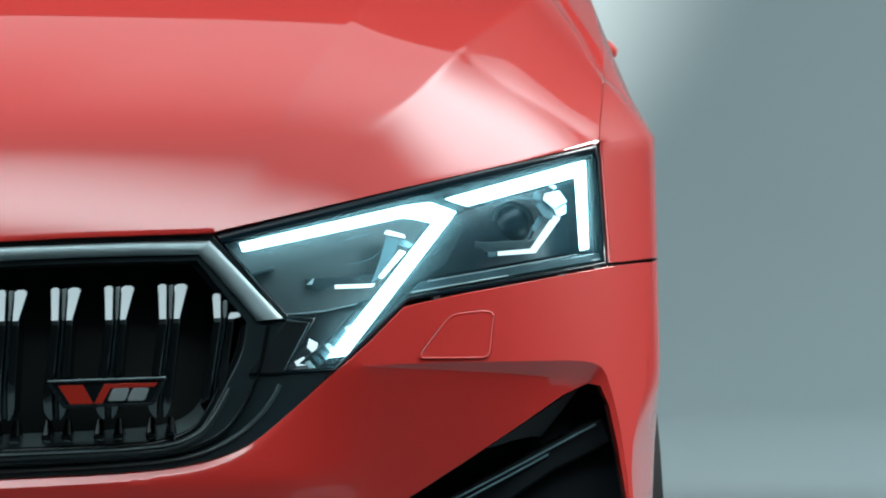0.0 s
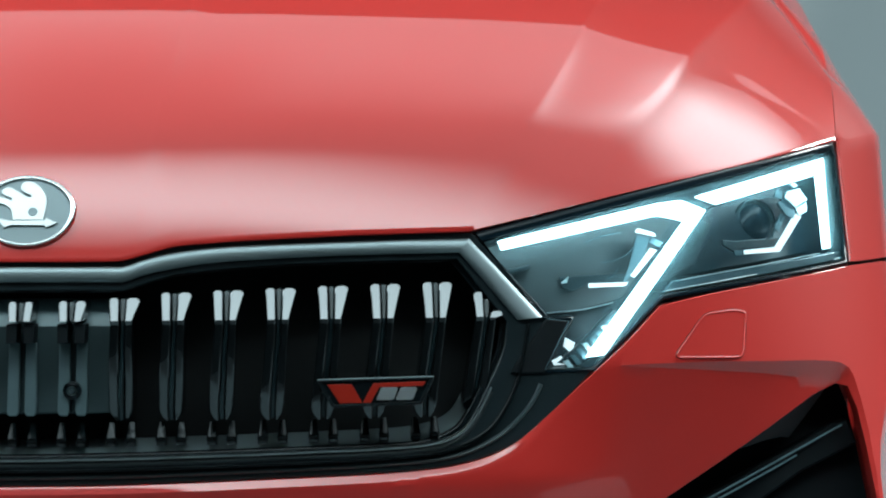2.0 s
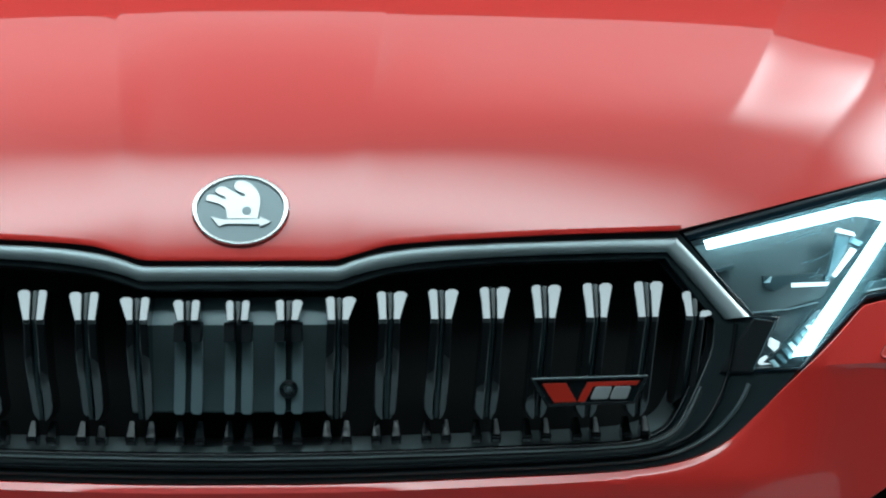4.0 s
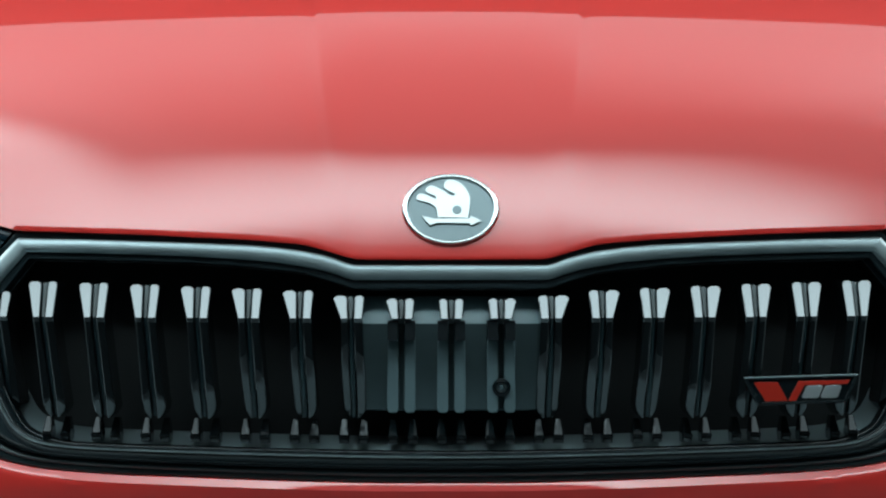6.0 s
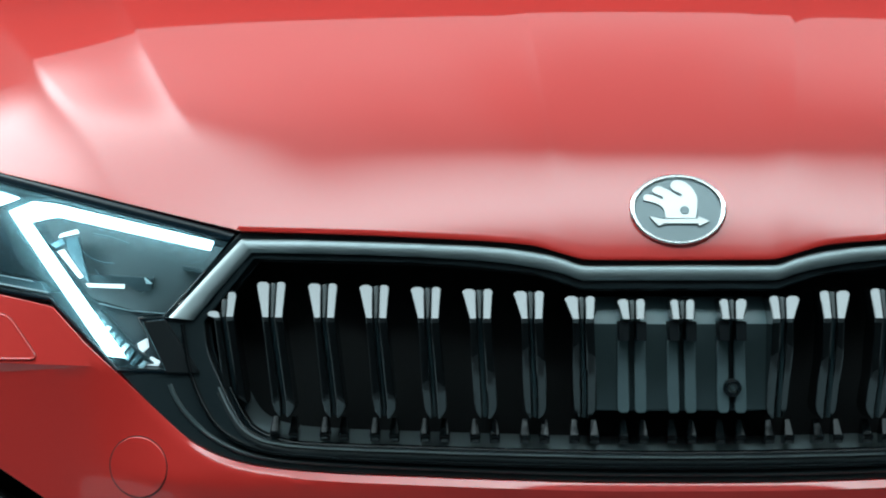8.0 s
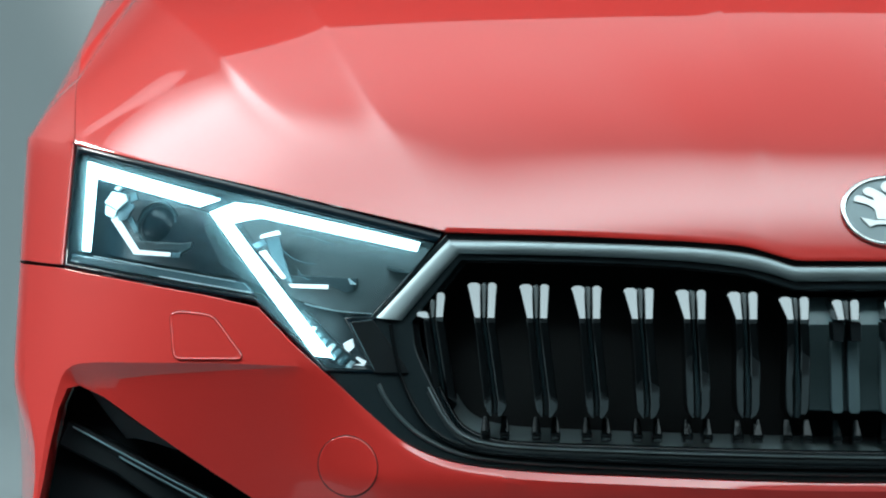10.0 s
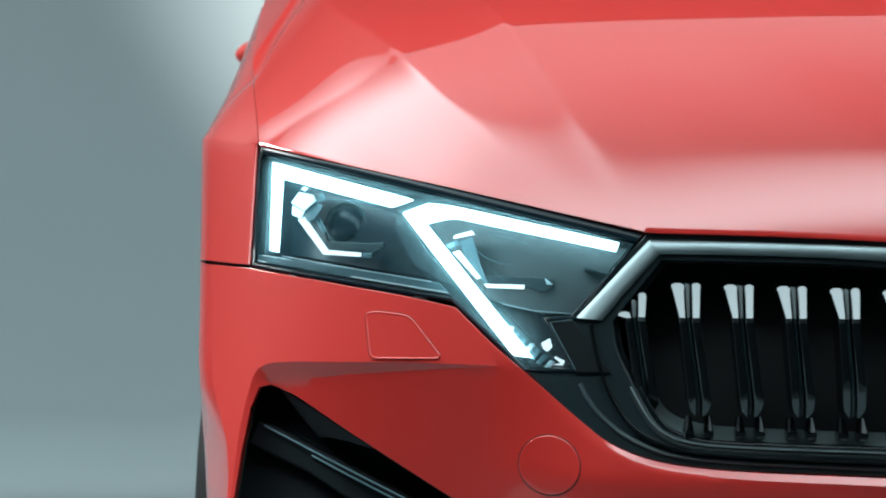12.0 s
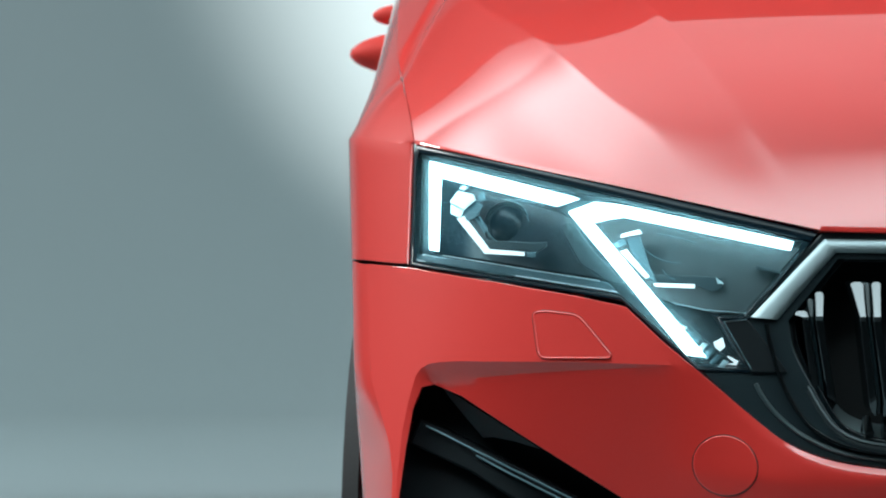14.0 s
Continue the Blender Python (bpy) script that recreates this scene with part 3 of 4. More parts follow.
SHELF = [(0.555, 0.6185), (0.65, 0.6120), (0.709, 0.6068), (0.77, 0.5988), (0.7965, 0.5930)]
bumper = base("front_bumper")
bumper.parent = car
lines = []
for side in (1, -1):
    lines += [[(side * x, z) for x, z in row] for row in (RECESS[1:11] + [(0.8387, 0.412)], SHELF)]
for gap in (0.0032, 0.0065, 0.011):
    row = [(0.0, GRILLE_EDGE[0][1] - gap)]
    for a, b in zip(GRILLE_EDGE[1:], GRILLE_EDGE[2:-3]):
        d = Vector((b[1] - a[1], a[0] - b[0])).normalized() * gap
        row.append((a[0] + d.x, a[1] + d.y))
    lines.append([(-x, z) for x, z in reversed(row[1:])] + row)
right = bumper_outline(1)
part("bumper_skin", sheet(right[:-1] + [(-x, z) for x, z in reversed(right[1:-1])], skin, 0.010, 0.03, 0.0004, lines=lines), RED, bumper, "glossy red bumper skin", sharp=22)
for side in (1, -1):
    # flank of the bumper to the wheel opening
    rows = []
    for z in [0.41 + (0.7165 - 0.41) * k / 14 for k in range(15)]:
        back = min(0.86, 0.88 - math.sqrt(max(0.0, 0.375 ** 2 - (z - 0.33) ** 2)))
        rows.append([(side * p.x, p.y, z + 0.004 * smoothstep(0.8885, 0.912, p.x) * smoothstep(0.6, 0.7165, z)) for p in corner_path(z, max(0.53, back))])
    part("bumper_flank", grid(rows), RED, bumper)
bumper["label"] = "red front bumper with black side intakes"

# ---- headlamps ----
LENS = [(0.4262, 0.7382), (0.8238, 0.8375), (0.8282, 0.8300), (0.8278, 0.7188), (0.6085, 0.6868), (0.5313, 0.6176), (0.4859, 0.6171), (0.5152, 0.6662), (0.4834, 0.6672)]
BEZEL = [(0.4172, 0.7488), (0.8290, 0.8492), (0.8318, 0.835), (0.8318, 0.7150), (0.606, 0.6805), (0.5350, 0.6135), (0.480, 0.6128), (0.508, 0.6625), (0.4845, 0.6632)]
LED_INNER = [(0.441, 0.7388), (0.6056, 0.7762), (0.6325, 0.7798), (0.6594, 0.7704), (0.5441, 0.6293), (0.526, 0.6275), (0.6349, 0.7593), (0.6172, 0.7632), (0.6036, 0.7649), (0.444, 0.7310)]
LED_OUTER = [(0.6489, 0.7838), (0.8125, 0.8284), (0.8092, 0.7326), (0.7990, 0.7308), (0.7985, 0.8103), (0.6719, 0.777)]


def headlamp(side):
    def flip(poly):
        return poly if side > 0 else mirrored(poly)

    def at(off):
        return lambda x, z: nose(x, z) + off

    lamp = base("headlamp")
    lamp.parent = car
    lamp["label"] = "lit headlamp with angular white light strips"
    rows = []
    for i in range(len(LENS)):
        (a, b), (p, q) = (BEZEL[i], BEZEL[(i + 1) % len(BEZEL)]), (LENS[i], LENS[(i + 1) % len(LENS)])
        n = max(2, int(math.dist(p, q) / 0.02))
        for k in range(n):
            o = [a[m] + (b[m] - a[m]) * k / n for m in (0, 1)]
            h = [p[m] + (q[m] - p[m]) * k / n for m in (0, 1)]
            rows.append([(side * (o[0] + (h[0] - o[0]) * s), nose(o[0] + (h[0] - o[0]) * s, o[1] + (h[1] - o[1]) * s) + d, o[1] + (h[1] - o[1]) * s) for s, d in ((0, 0.05), (0, 0.007), (0.15, 0.0045), (0.5, 0.004), (0.85, 0.0045), (1, 0.008), (1, 0.02))])
    rows.append(rows[0])
    part("bezel", grid(rows), LAMP_BEZEL, lamp, sharp=60)
    part("housing", sheet(flip(LENS), at(0.085), 0.016, 0.0), LAMP_DARK, lamp)
    bm = bmesh.new()
    ring = dense(flip(LENS), 0.015)
    a = [bm.verts.new((x, nose(x, z) + 0.006, z)) for x, z in ring]
    b = [bm.verts.new((x, nose(x, z) + 0.085, z)) for x, z in ring]
    for i in range(len(ring)):
        j = (i + 1) % len(ring)
        bm.faces.new((a[i], a[j], b[j], b[i]))
    part("housing_wall", bm, LAMP_DARK, lamp)
    lens = part("lens", sheet(flip(LENS), at(0.002), 0.014, 0.0), LENS_GLASS, lamp, "clear lens cover")
    lens.visible_shadow = False
    part("light_strip", sheet(flip(LED_INNER), at(0.009), 0.008, 0.003, 0.0006), LED, lamp, "glowing white hooked light strip")
    part("light_strip", sheet(flip(LED_OUTER), at(0.009), 0.008, 0.003, 0.0006), LED, lamp, "glowing white angled light strip")
    # grey ledge under the outer chamber
    ledge = [(0.612, 0.6895), (0.8245, 0.7215), (0.8245, 0.7275), (0.62, 0.698)]
    part("ledge", sheet(flip(ledge), at(0.014), 0.012, 0.03, 0.001), LAMP_LEDGE, lamp)
    upper = [(0.430, 0.7415), (0.822, 0.8385), (0.822, 0.8325), (0.50, 0.7555)]
    part("ledge", sheet(flip(upper), at(0.016), 0.012, 0.03, 0.001), LAMP_GREY, lamp)
    for path, wide in (([(0.6105, 0.6893), (0.70, 0.7030), (0.8250, 0.7212)], 0.0016), ([(0.628, 0.7003), (0.72, 0.7145), (0.795, 0.7262)], 0.0011), ([(0.486, 0.6695), (0.525, 0.6725), (0.556, 0.6790)], 0.0012)):
        part("trim_line", strip([(side * x, z) for x, z in path], wide, nose, 0.012, 0.0012), LAMP_BRIGHT, lamp, "thin bright trim line")
    # reflector walls of the two chambers
    inner = [(0.432, 0.7325), (0.60, 0.767), (0.634, 0.762), (0.572, 0.683), (0.515, 0.669), (0.4865, 0.6695)]
    part("chamber_wall", sheet(flip(inner), lambda x, z: nose(x, z) + 0.046 + 0.20 * max(0, abs(x) - 0.50), 0.012, 0.02, 0.001), LAMP_MILK, lamp, "milky grey reflector wall")
    outer = [(0.672, 0.772), (0.79, 0.804), (0.792, 0.728), (0.63, 0.703), (0.612, 0.708), (0.655, 0.762)]
    part("chamber_wall", sheet(flip(outer), at(0.065), 0.012, 0.012, 0.001), LAMP_DARK, lamp)
    # projector modules
    for cx, cz, r, wall in ((0.728, 0.757, 0.025, LAMP_DARK), (0.562, 0.722, 0.023, LAMP_MILK)):
        m = pose(side * cx, nose(cx, cz) + (0.060 if wall is LAMP_DARK else 0.068), cz, 0, 0, side * 22)
        part("projector", spun([(r * 0.02, -0.006), (r * 0.35, -0.005), (r * 0.65, -0.002), (r * 0.86, 0.004), (r * 0.93, 0.009), (r * 1.08, 0.010), (r * 1.10, 0.05)], 36, m), wall, lamp, "round dark projector lens", sharp=50)
        part("projector_ring", spun([(r * 1.00, 0.004), (r * 1.03, 0.002), (r * 1.06, 0.004), (r * 1.03, 0.008)], 40, m), LAMP_GREY, lamp)
    # bright guide bars
    for poly in (
        [(0.706, 0.7258), (0.749, 0.7283), (0.7515, 0.7310), (0.744, 0.7322), (0.706, 0.7292)],
        [(0.7495, 0.7292), (0.7805, 0.7655), (0.7725, 0.7680), (0.7440, 0.7328)],
        [(0.534, 0.6935), (0.572, 0.6948), (0.575, 0.6978), (0.534, 0.6970)],
        [(0.5820, 0.7030), (0.6075, 0.7300), (0.6010, 0.7318), (0.5785, 0.7045)],
        [(0.585, 0.7485), (0.6072, 0.7440), (0.6060, 0.7472), (0.588, 0.7518)],
    ):
        part("guide_bar", sheet(flip(poly), at(0.034), 0.02, 0.003, 0.0004), LED_DIM, lamp, "bright light guide")
    # clear crystal blocks at the heads of the guides
    for poly, off, mat in (
        ([(0.7885, 0.7838), (0.7800, 0.7945), (0.7625, 0.7905), (0.7600, 0.7850), (0.7720, 0.7755)], 0.026, LAMP_BRIGHT),
        ([(0.7875, 0.7800), (0.7730, 0.7735), (0.7765, 0.7665), (0.7870, 0.7715)], 0.028, LAMP_BRIGHT),
        ([(0.7740, 0.7748), (0.7590, 0.7835), (0.7520, 0.7790), (0.7610, 0.7660), (0.7690, 0.7640)], 0.030, LAMP_LEDGE),
        ([(0.7570, 0.7905), (0.7520, 0.7935), (0.7480, 0.7860), (0.7560, 0.7835)], 0.030, LAMP_LEDGE),
        ([(0.7780, 0.7985), (0.7740, 0.8005), (0.7690, 0.7990), (0.7730, 0.7968)], 0.028, LAMP_BRIGHT),
        ([(0.7600, 0.7660), (0.7560, 0.7680), (0.7465, 0.7520), (0.7495, 0.7500)], 0.036, LAMP_LEDGE),
        ([(0.7530, 0.7415), (0.6950, 0.7382), (0.6830, 0.7392), (0.6835, 0.7355), (0.6950, 0.7290), (0.7040, 0.7325), (0.7460, 0.7345)], 0.038, LAMP_GREY),
        ([(0.7040, 0.7285), (0.6945, 0.7285), (0.6950, 0.7245), (0.7030, 0.7250)], 0.034, LAMP_LEDGE),
        ([(0.6010, 0.7420), (0.5880, 0.7445), (0.5790, 0.7150), (0.5720, 0.6990), (0.5790, 0.7035), (0.5930, 0.7250)], 0.038, LAMP_LEDGE),
        ([(0.6150, 0.7370), (0.6040, 0.7420), (0.6000, 0.7385), (0.6100, 0.7340)], 0.034, LAMP_LEDGE),
        ([(0.5770, 0.7060), (0.5060, 0.7030), (0.5080, 0.6930), (0.5180, 0.6905), (0.5340, 0.6975), (0.5730, 0.6990)], 0.042, LAMP_GREY),
        ([(0.5135, 0.7030), (0.5110, 0.6985), (0.5065, 0.6975)], 0.034, LAMP_BRIGHT),
        ([(0.4740, 0.7150), (0.4480, 0.7085), (0.4480, 0.7070), (0.4740, 0.7130)], 0.034, LAMP_GREY),
        # two sparkles by the strip's foot, drawn as facets with their own glow
        ([(0.5160, 0.6400), (0.5085, 0.6440), (0.5070, 0.6370), (0.5130, 0.6310)], 0.026, LED_DIM),
        ([(0.5030, 0.6265), (0.4945, 0.6222), (0.4960, 0.6200), (0.5060, 0.6205)], 0.026, LED_DIM),
    ):
        part("crystal_facet", sheet(flip(poly), at(off), 0.02, 0.012, 0.0010), mat, lamp, smooth=False)
    # fine moulded arcs round the projectors and on the chamber walls
    for path in (
        [(0.7215, 0.7840), (0.7120, 0.7800), (0.7050, 0.7720), (0.7020, 0.7610)],
        [(0.7480, 0.7580), (0.7440, 0.7480), (0.7360, 0.7400)],
        [(0.7490, 0.7860), (0.7200, 0.7850), (0.6900, 0.7800)],
        [(0.5850, 0.7340), (0.5740, 0.7250), (0.5600, 0.7195), (0.5470, 0.7180)],
        [(0.5700, 0.7480), (0.5500, 0.7440), (0.5310, 0.7375)],
        [(0.5660, 0.7120), (0.5600, 0.7050), (0.5530, 0.7020)],
    ):
        part("moulded_line", strip([(side * x, z) for x, z in curved(path, 5)], 0.0011, nose, 0.036, 0.0015), LAMP_LEDGE, lamp)
    # ribbed crystal blade beside the lower leg of the light strip
    blade = [(0.5680, 0.6690), (0.5560, 0.6715), (0.5280, 0.6440), (0.4990, 0.6215), (0.5180, 0.6205)]
    part("blade", sheet(flip(blade), at(0.020), 0.012, 0.012, 0.001), LAMP_GREY, lamp)
    for k in range(9):
        u = k / 8
        x, z = 0.5600 - 0.052 * u, 0.6680 - 0.044 * u
        rib = [(x, z), (x - 0.0042, z - 0.0010), (x + 0.0035, z - 0.0105), (x + 0.0068, z - 0.0085)]
        part("blade_rib", sheet(flip(rib), at(0.017 + 0.001 * (k % 2)), 0.02, 0.004, 0.0006), LAMP_BRIGHT if k % 3 == 2 else LAMP_LEDGE, lamp, smooth=False)
    sweep = [(0.6680, 0.7560), (0.6560, 0.7600), (0.6350, 0.7300), (0.6020, 0.6960), (0.6200, 0.7010), (0.6470, 0.7180)]
    part("sweep", sheet(flip(sweep), at(0.030), 0.012, 0.008, 0.001), LAMP_GREY, lamp)
    # dark filler between lamp and grille
    filler = [(0.487, 0.6625), (0.508, 0.6605), (0.4825, 0.6150), (0.452, 0.6150)]
    part("filler", sheet(flip(filler), at(0.002), 0.012, 0.02, 0.002), INTAKE_BLACK, lamp)
    part("trim_line", strip([(side * x, z) for x, z in ((0.4865, 0.6645), (0.5085, 0.6622), (0.4835, 0.6165))], 0.0010, nose, 0.0, 0.0008), LAMP_LEDGE, lamp, "thin bright trim line")
    return lamp


for side in (1, -1):
    headlamp(side)

# ---- grille ----
grille = base("grille")
grille.parent = car
grille["label"] = "black grille with twin upright bars and a satin chrome top rail"
INNER = [(0.0, 0.6960), (0.089, 0.6957), (0.104, 0.7005), (0.135, 0.7105), (0.19, 0.7165), (0.239, 0.7200), (0.330, 0.7225), (0.4006, 0.7241), (0.4489, 0.6634), (0.4445, 0.635), (0.4303, 0.6047), (0.413, 0.573), (0.4017, 0.5600), (0.380, 0.5510), (0.3532, 0.5471), (0.238, 0.5448), (0.0852, 0.5423), (0.0, 0.5415)]
OUTER = [(0.0, 0.7190), (0.0888, 0.7190), (0.104, 0.7240), (0.135, 0.7328), (0.187, 0.7375), (0.292, 0.7425), (0.414, 0.7463), (0.486, 0.6680), (0.481, 0.6140), (0.528, 0.6130), (0.482, 0.5722), (0.45, 0.5490), (0.408, 0.5345), (0.345, 0.5278), (0.238, 0.5250), (0.0854, 0.5215), (0.0, 0.5213)]

INNER = INNER[:7] + [INNER[7]] + curved(INNER[8:], 4)
OUTER = OUTER[:9] + curved(OUTER[9:], 4)


def both(half):
    return half + [(-x, z) for x, z in reversed(half) if x > 0]


part("surround", sheet(both(OUTER), lambda x, z: nose(x, z) + 0.006, 0.014, 0.06, 0.002, holes=[both(INNER)]), SURROUND, grille, "black grille surround")
part("back_plate", sheet(both(OUTER), lambda x, z: nose(x, z) + 0.085, 0.03, 0.0), DEEP_BLACK, grille)


def between(path, inner_path, off, rows=((0, 0), (0.08, 0.7), (0.3, 1), (0.7, 1), (0.92, 0.7), (1, 0)), tall=0.0035):
    """A rail between two edge lines."""
    lines = []
    for a, b in zip(path, inner_path):
        row = []
        for s, h in rows:
            x, z = a[0] + (b[0] - a[0]) * s, a[1] + (b[1] - a[1]) * s
            row.append((x, nose(x, z) + off - h * tall, z))
        lines.append(row)
    bm = grid(lines)
    return bm


RAIL_TOP = [(0.0, 0.7165), (0.0888, 0.7163), (0.097, 0.7185), (0.104, 0.7214), (0.119, 0.7258), (0.135, 0.7290), (0.16, 0.7325), (0.187, 0.7347), (0.24, 0.7370), (0.292, 0.7387), (0.35, 0.7405), (0.412, 0.7418)]
RAIL_LOW = [(0.0, 0.7021), (0.0890, 0.7019), (0.097, 0.7040), (0.1043, 0.7068), (0.119, 0.7110), (0.135, 0.7140), (0.16, 0.7180), (0.187, 0.7206), (0.24, 0.7238), (0.292, 0.7258), (0.35, 0.7272), (0.4020, 0.7282)]
full = [(-x, z) for x, z in reversed(RAIL_TOP[1:])] + RAIL_TOP
full_low = [(-x, z) for x, z in reversed(RAIL_LOW[1:])] + RAIL_LOW
part("top_rail", between(full, full_low, 0.004), CHROME, grille, "satin chrome rail", sharp=70)
for side in (1, -1):
    a = [(side * x, z) for x, z in ((0.412, 0.7418), (0.4365, 0.7160), (0.460, 0.6905), (0.4828, 0.6664))]
    b = [(side * x, z) for x, z in ((0.4020, 0.7282), (0.4205, 0.7075), (0.439, 0.6860), (0.4575, 0.6641))]
    part("end_rail", between(a, b, 0.004), CHROME, grille, "satin chrome rail end", sharp=70)

# inner lips of the surround
inset = [(x * 0.985, 0.632 + (z - 0.632) * 0.965) for x, z in both(INNER)]
part("inner_lip", sheet(both(INNER), lambda x, z: nose(x, z) + 0.014, 0.012, 0.05, 0.001, holes=[inset]), GLOSS_BLACK, grille)
LOWER = curved([(0.0, 0.5330), (0.0853, 0.5335), (0.238, 0.5362), (0.345, 0.5395), (0.393, 0.5450), (0.427, 0.5610), (0.4465, 0.5860), (0.459, 0.6150), (0.466, 0.6450), (0.4685, 0.6600)], 4)
full = [(-x, z) for x, z in reversed(LOWER[1:])] + LOWER
part("lower_rail", strip(full, 0.0045, nose, 0.005, 0.007), BAR_BLACK, grille)
# this rail's grey stands in for a reflection on black plastic
LOWER2 = curved([(0.0, 0.5272), (0.0853, 0.5275), (0.238, 0.5308), (0.345, 0.5340), (0.400, 0.5400), (0.438, 0.5560), (0.462, 0.5760), (0.474, 0.5920), (0.4795, 0.6030)], 4)
full = [(-x, z) for x, z in reversed(LOWER2[1:])] + LOWER2
part("lower_rail", strip(full, 0.0044, nose, 0.006, 0.003), BAND_SHEEN, grille, "lower rail with its reflection painted in grey")


def fin(x_in_top, x_out_top, x_in, x_out, top, foot, lean, inward=0, ahead=0.03, bend=0.0):
    """One upright bar: a bright sloping head, then a blade that falls away under it, more steeply below the bend, and a slanting foot.

    Without a bend it is a head alone."""
    knee = 0.6660
    bm = bmesh.new()

    def ring(xa, xb, z, y, chamfer, deep=0.05, skew=0.0):
        c = min(chamfer, (xb - xa) * 0.45)
        return [bm.verts.new((px, py, z + skew * (2 * (px - xa) / (xb - xa) - 1))) for px, py in ((xa, y + deep), (xa, y + c * 0.8), (xa + c, y), (xb - c, y), (xb, y + c * 0.8), (xb, y + deep))]

    cut = (x_out - x_in) * 0.7
    wide = x_out_top - x_in_top
    slim = (x_out - x_in) * 0.10
    neck_in, neck_out = (x_in + slim, x_out) if inward > 0 else (x_in, x_out - slim) if inward < 0 else (x_in, x_out)
    front = nose((x_in_top + x_out_top) / 2, knee) + 0.010 - ahead
    rings = []
    for side_cut, drop in ((0.22, 0.0), (0.05, 0.0014), (0.0, 0.004)):
        z = top - drop
        rings.append(ring(x_in_top + wide * side_cut, x_out_top - wide * side_cut, z, front + (z - knee) * 0.56, 0.0008))
    for k in (0.35, 0.65, 0.95):
        z = top - 0.004 + (knee + 0.001 - top + 0.004) * k
        rings.append(ring(x_in_top + (neck_in - x_in_top) * k, x_out_top + (neck_out - x_out_top) * k, z, front + (z - knee) * 0.56, 0.0008))

    def blade(z):
        return front + 0.0030 + (knee - max(z, bend)) * 0.02 + max(0.0, bend - z) * 0.46

    if bend:
        bend = max(bend, foot + 0.0145)
        for z in sorted({knee - 0.002, 0.655, bend + 0.002, bend - 0.002, (bend + foot + 0.012) / 2, foot + 0.012}, reverse=True):
            k = (knee - z) / (knee - foot - 0.012)
            grow = min(1.0, max(0.0, k * 1.4))
            skew = 0.0030 * inward if abs(z - bend) < 0.003 else 0.0
            rings.append(ring(neck_in + (x_in - neck_in) * grow + lean * k, neck_out + (x_out - neck_out) * grow + lean * k, z, blade(z), 0.0009, skew=skew))
        for k in (0.4, 0.75, 1.0):
            z = foot + 0.012 * (1 - k)
            bite = cut * k * k
            rings.append(ring(x_in + lean + (bite if inward > 0 else 0), x_out + lean - (bite if inward < 0 else 0), z, blade(z), 0.0008))
    for a, b in zip(rings, rings[1:]):
        for i in range(5):
            bm.faces.new((a[i], a[i + 1], b[i + 1], b[i]))
    bm.faces.new(rings[0])
    bm.faces.new(rings[-1])
    return bm


def top_line(x):
    return float(np.interp(abs(x), (0, 0.05, 0.09, 0.14, 0.29, 0.385, 0.40, 0.43), (0.6850, 0.6855, 0.6880, 0.6930, 0.6985, 0.7010, 0.690, 0.675)))


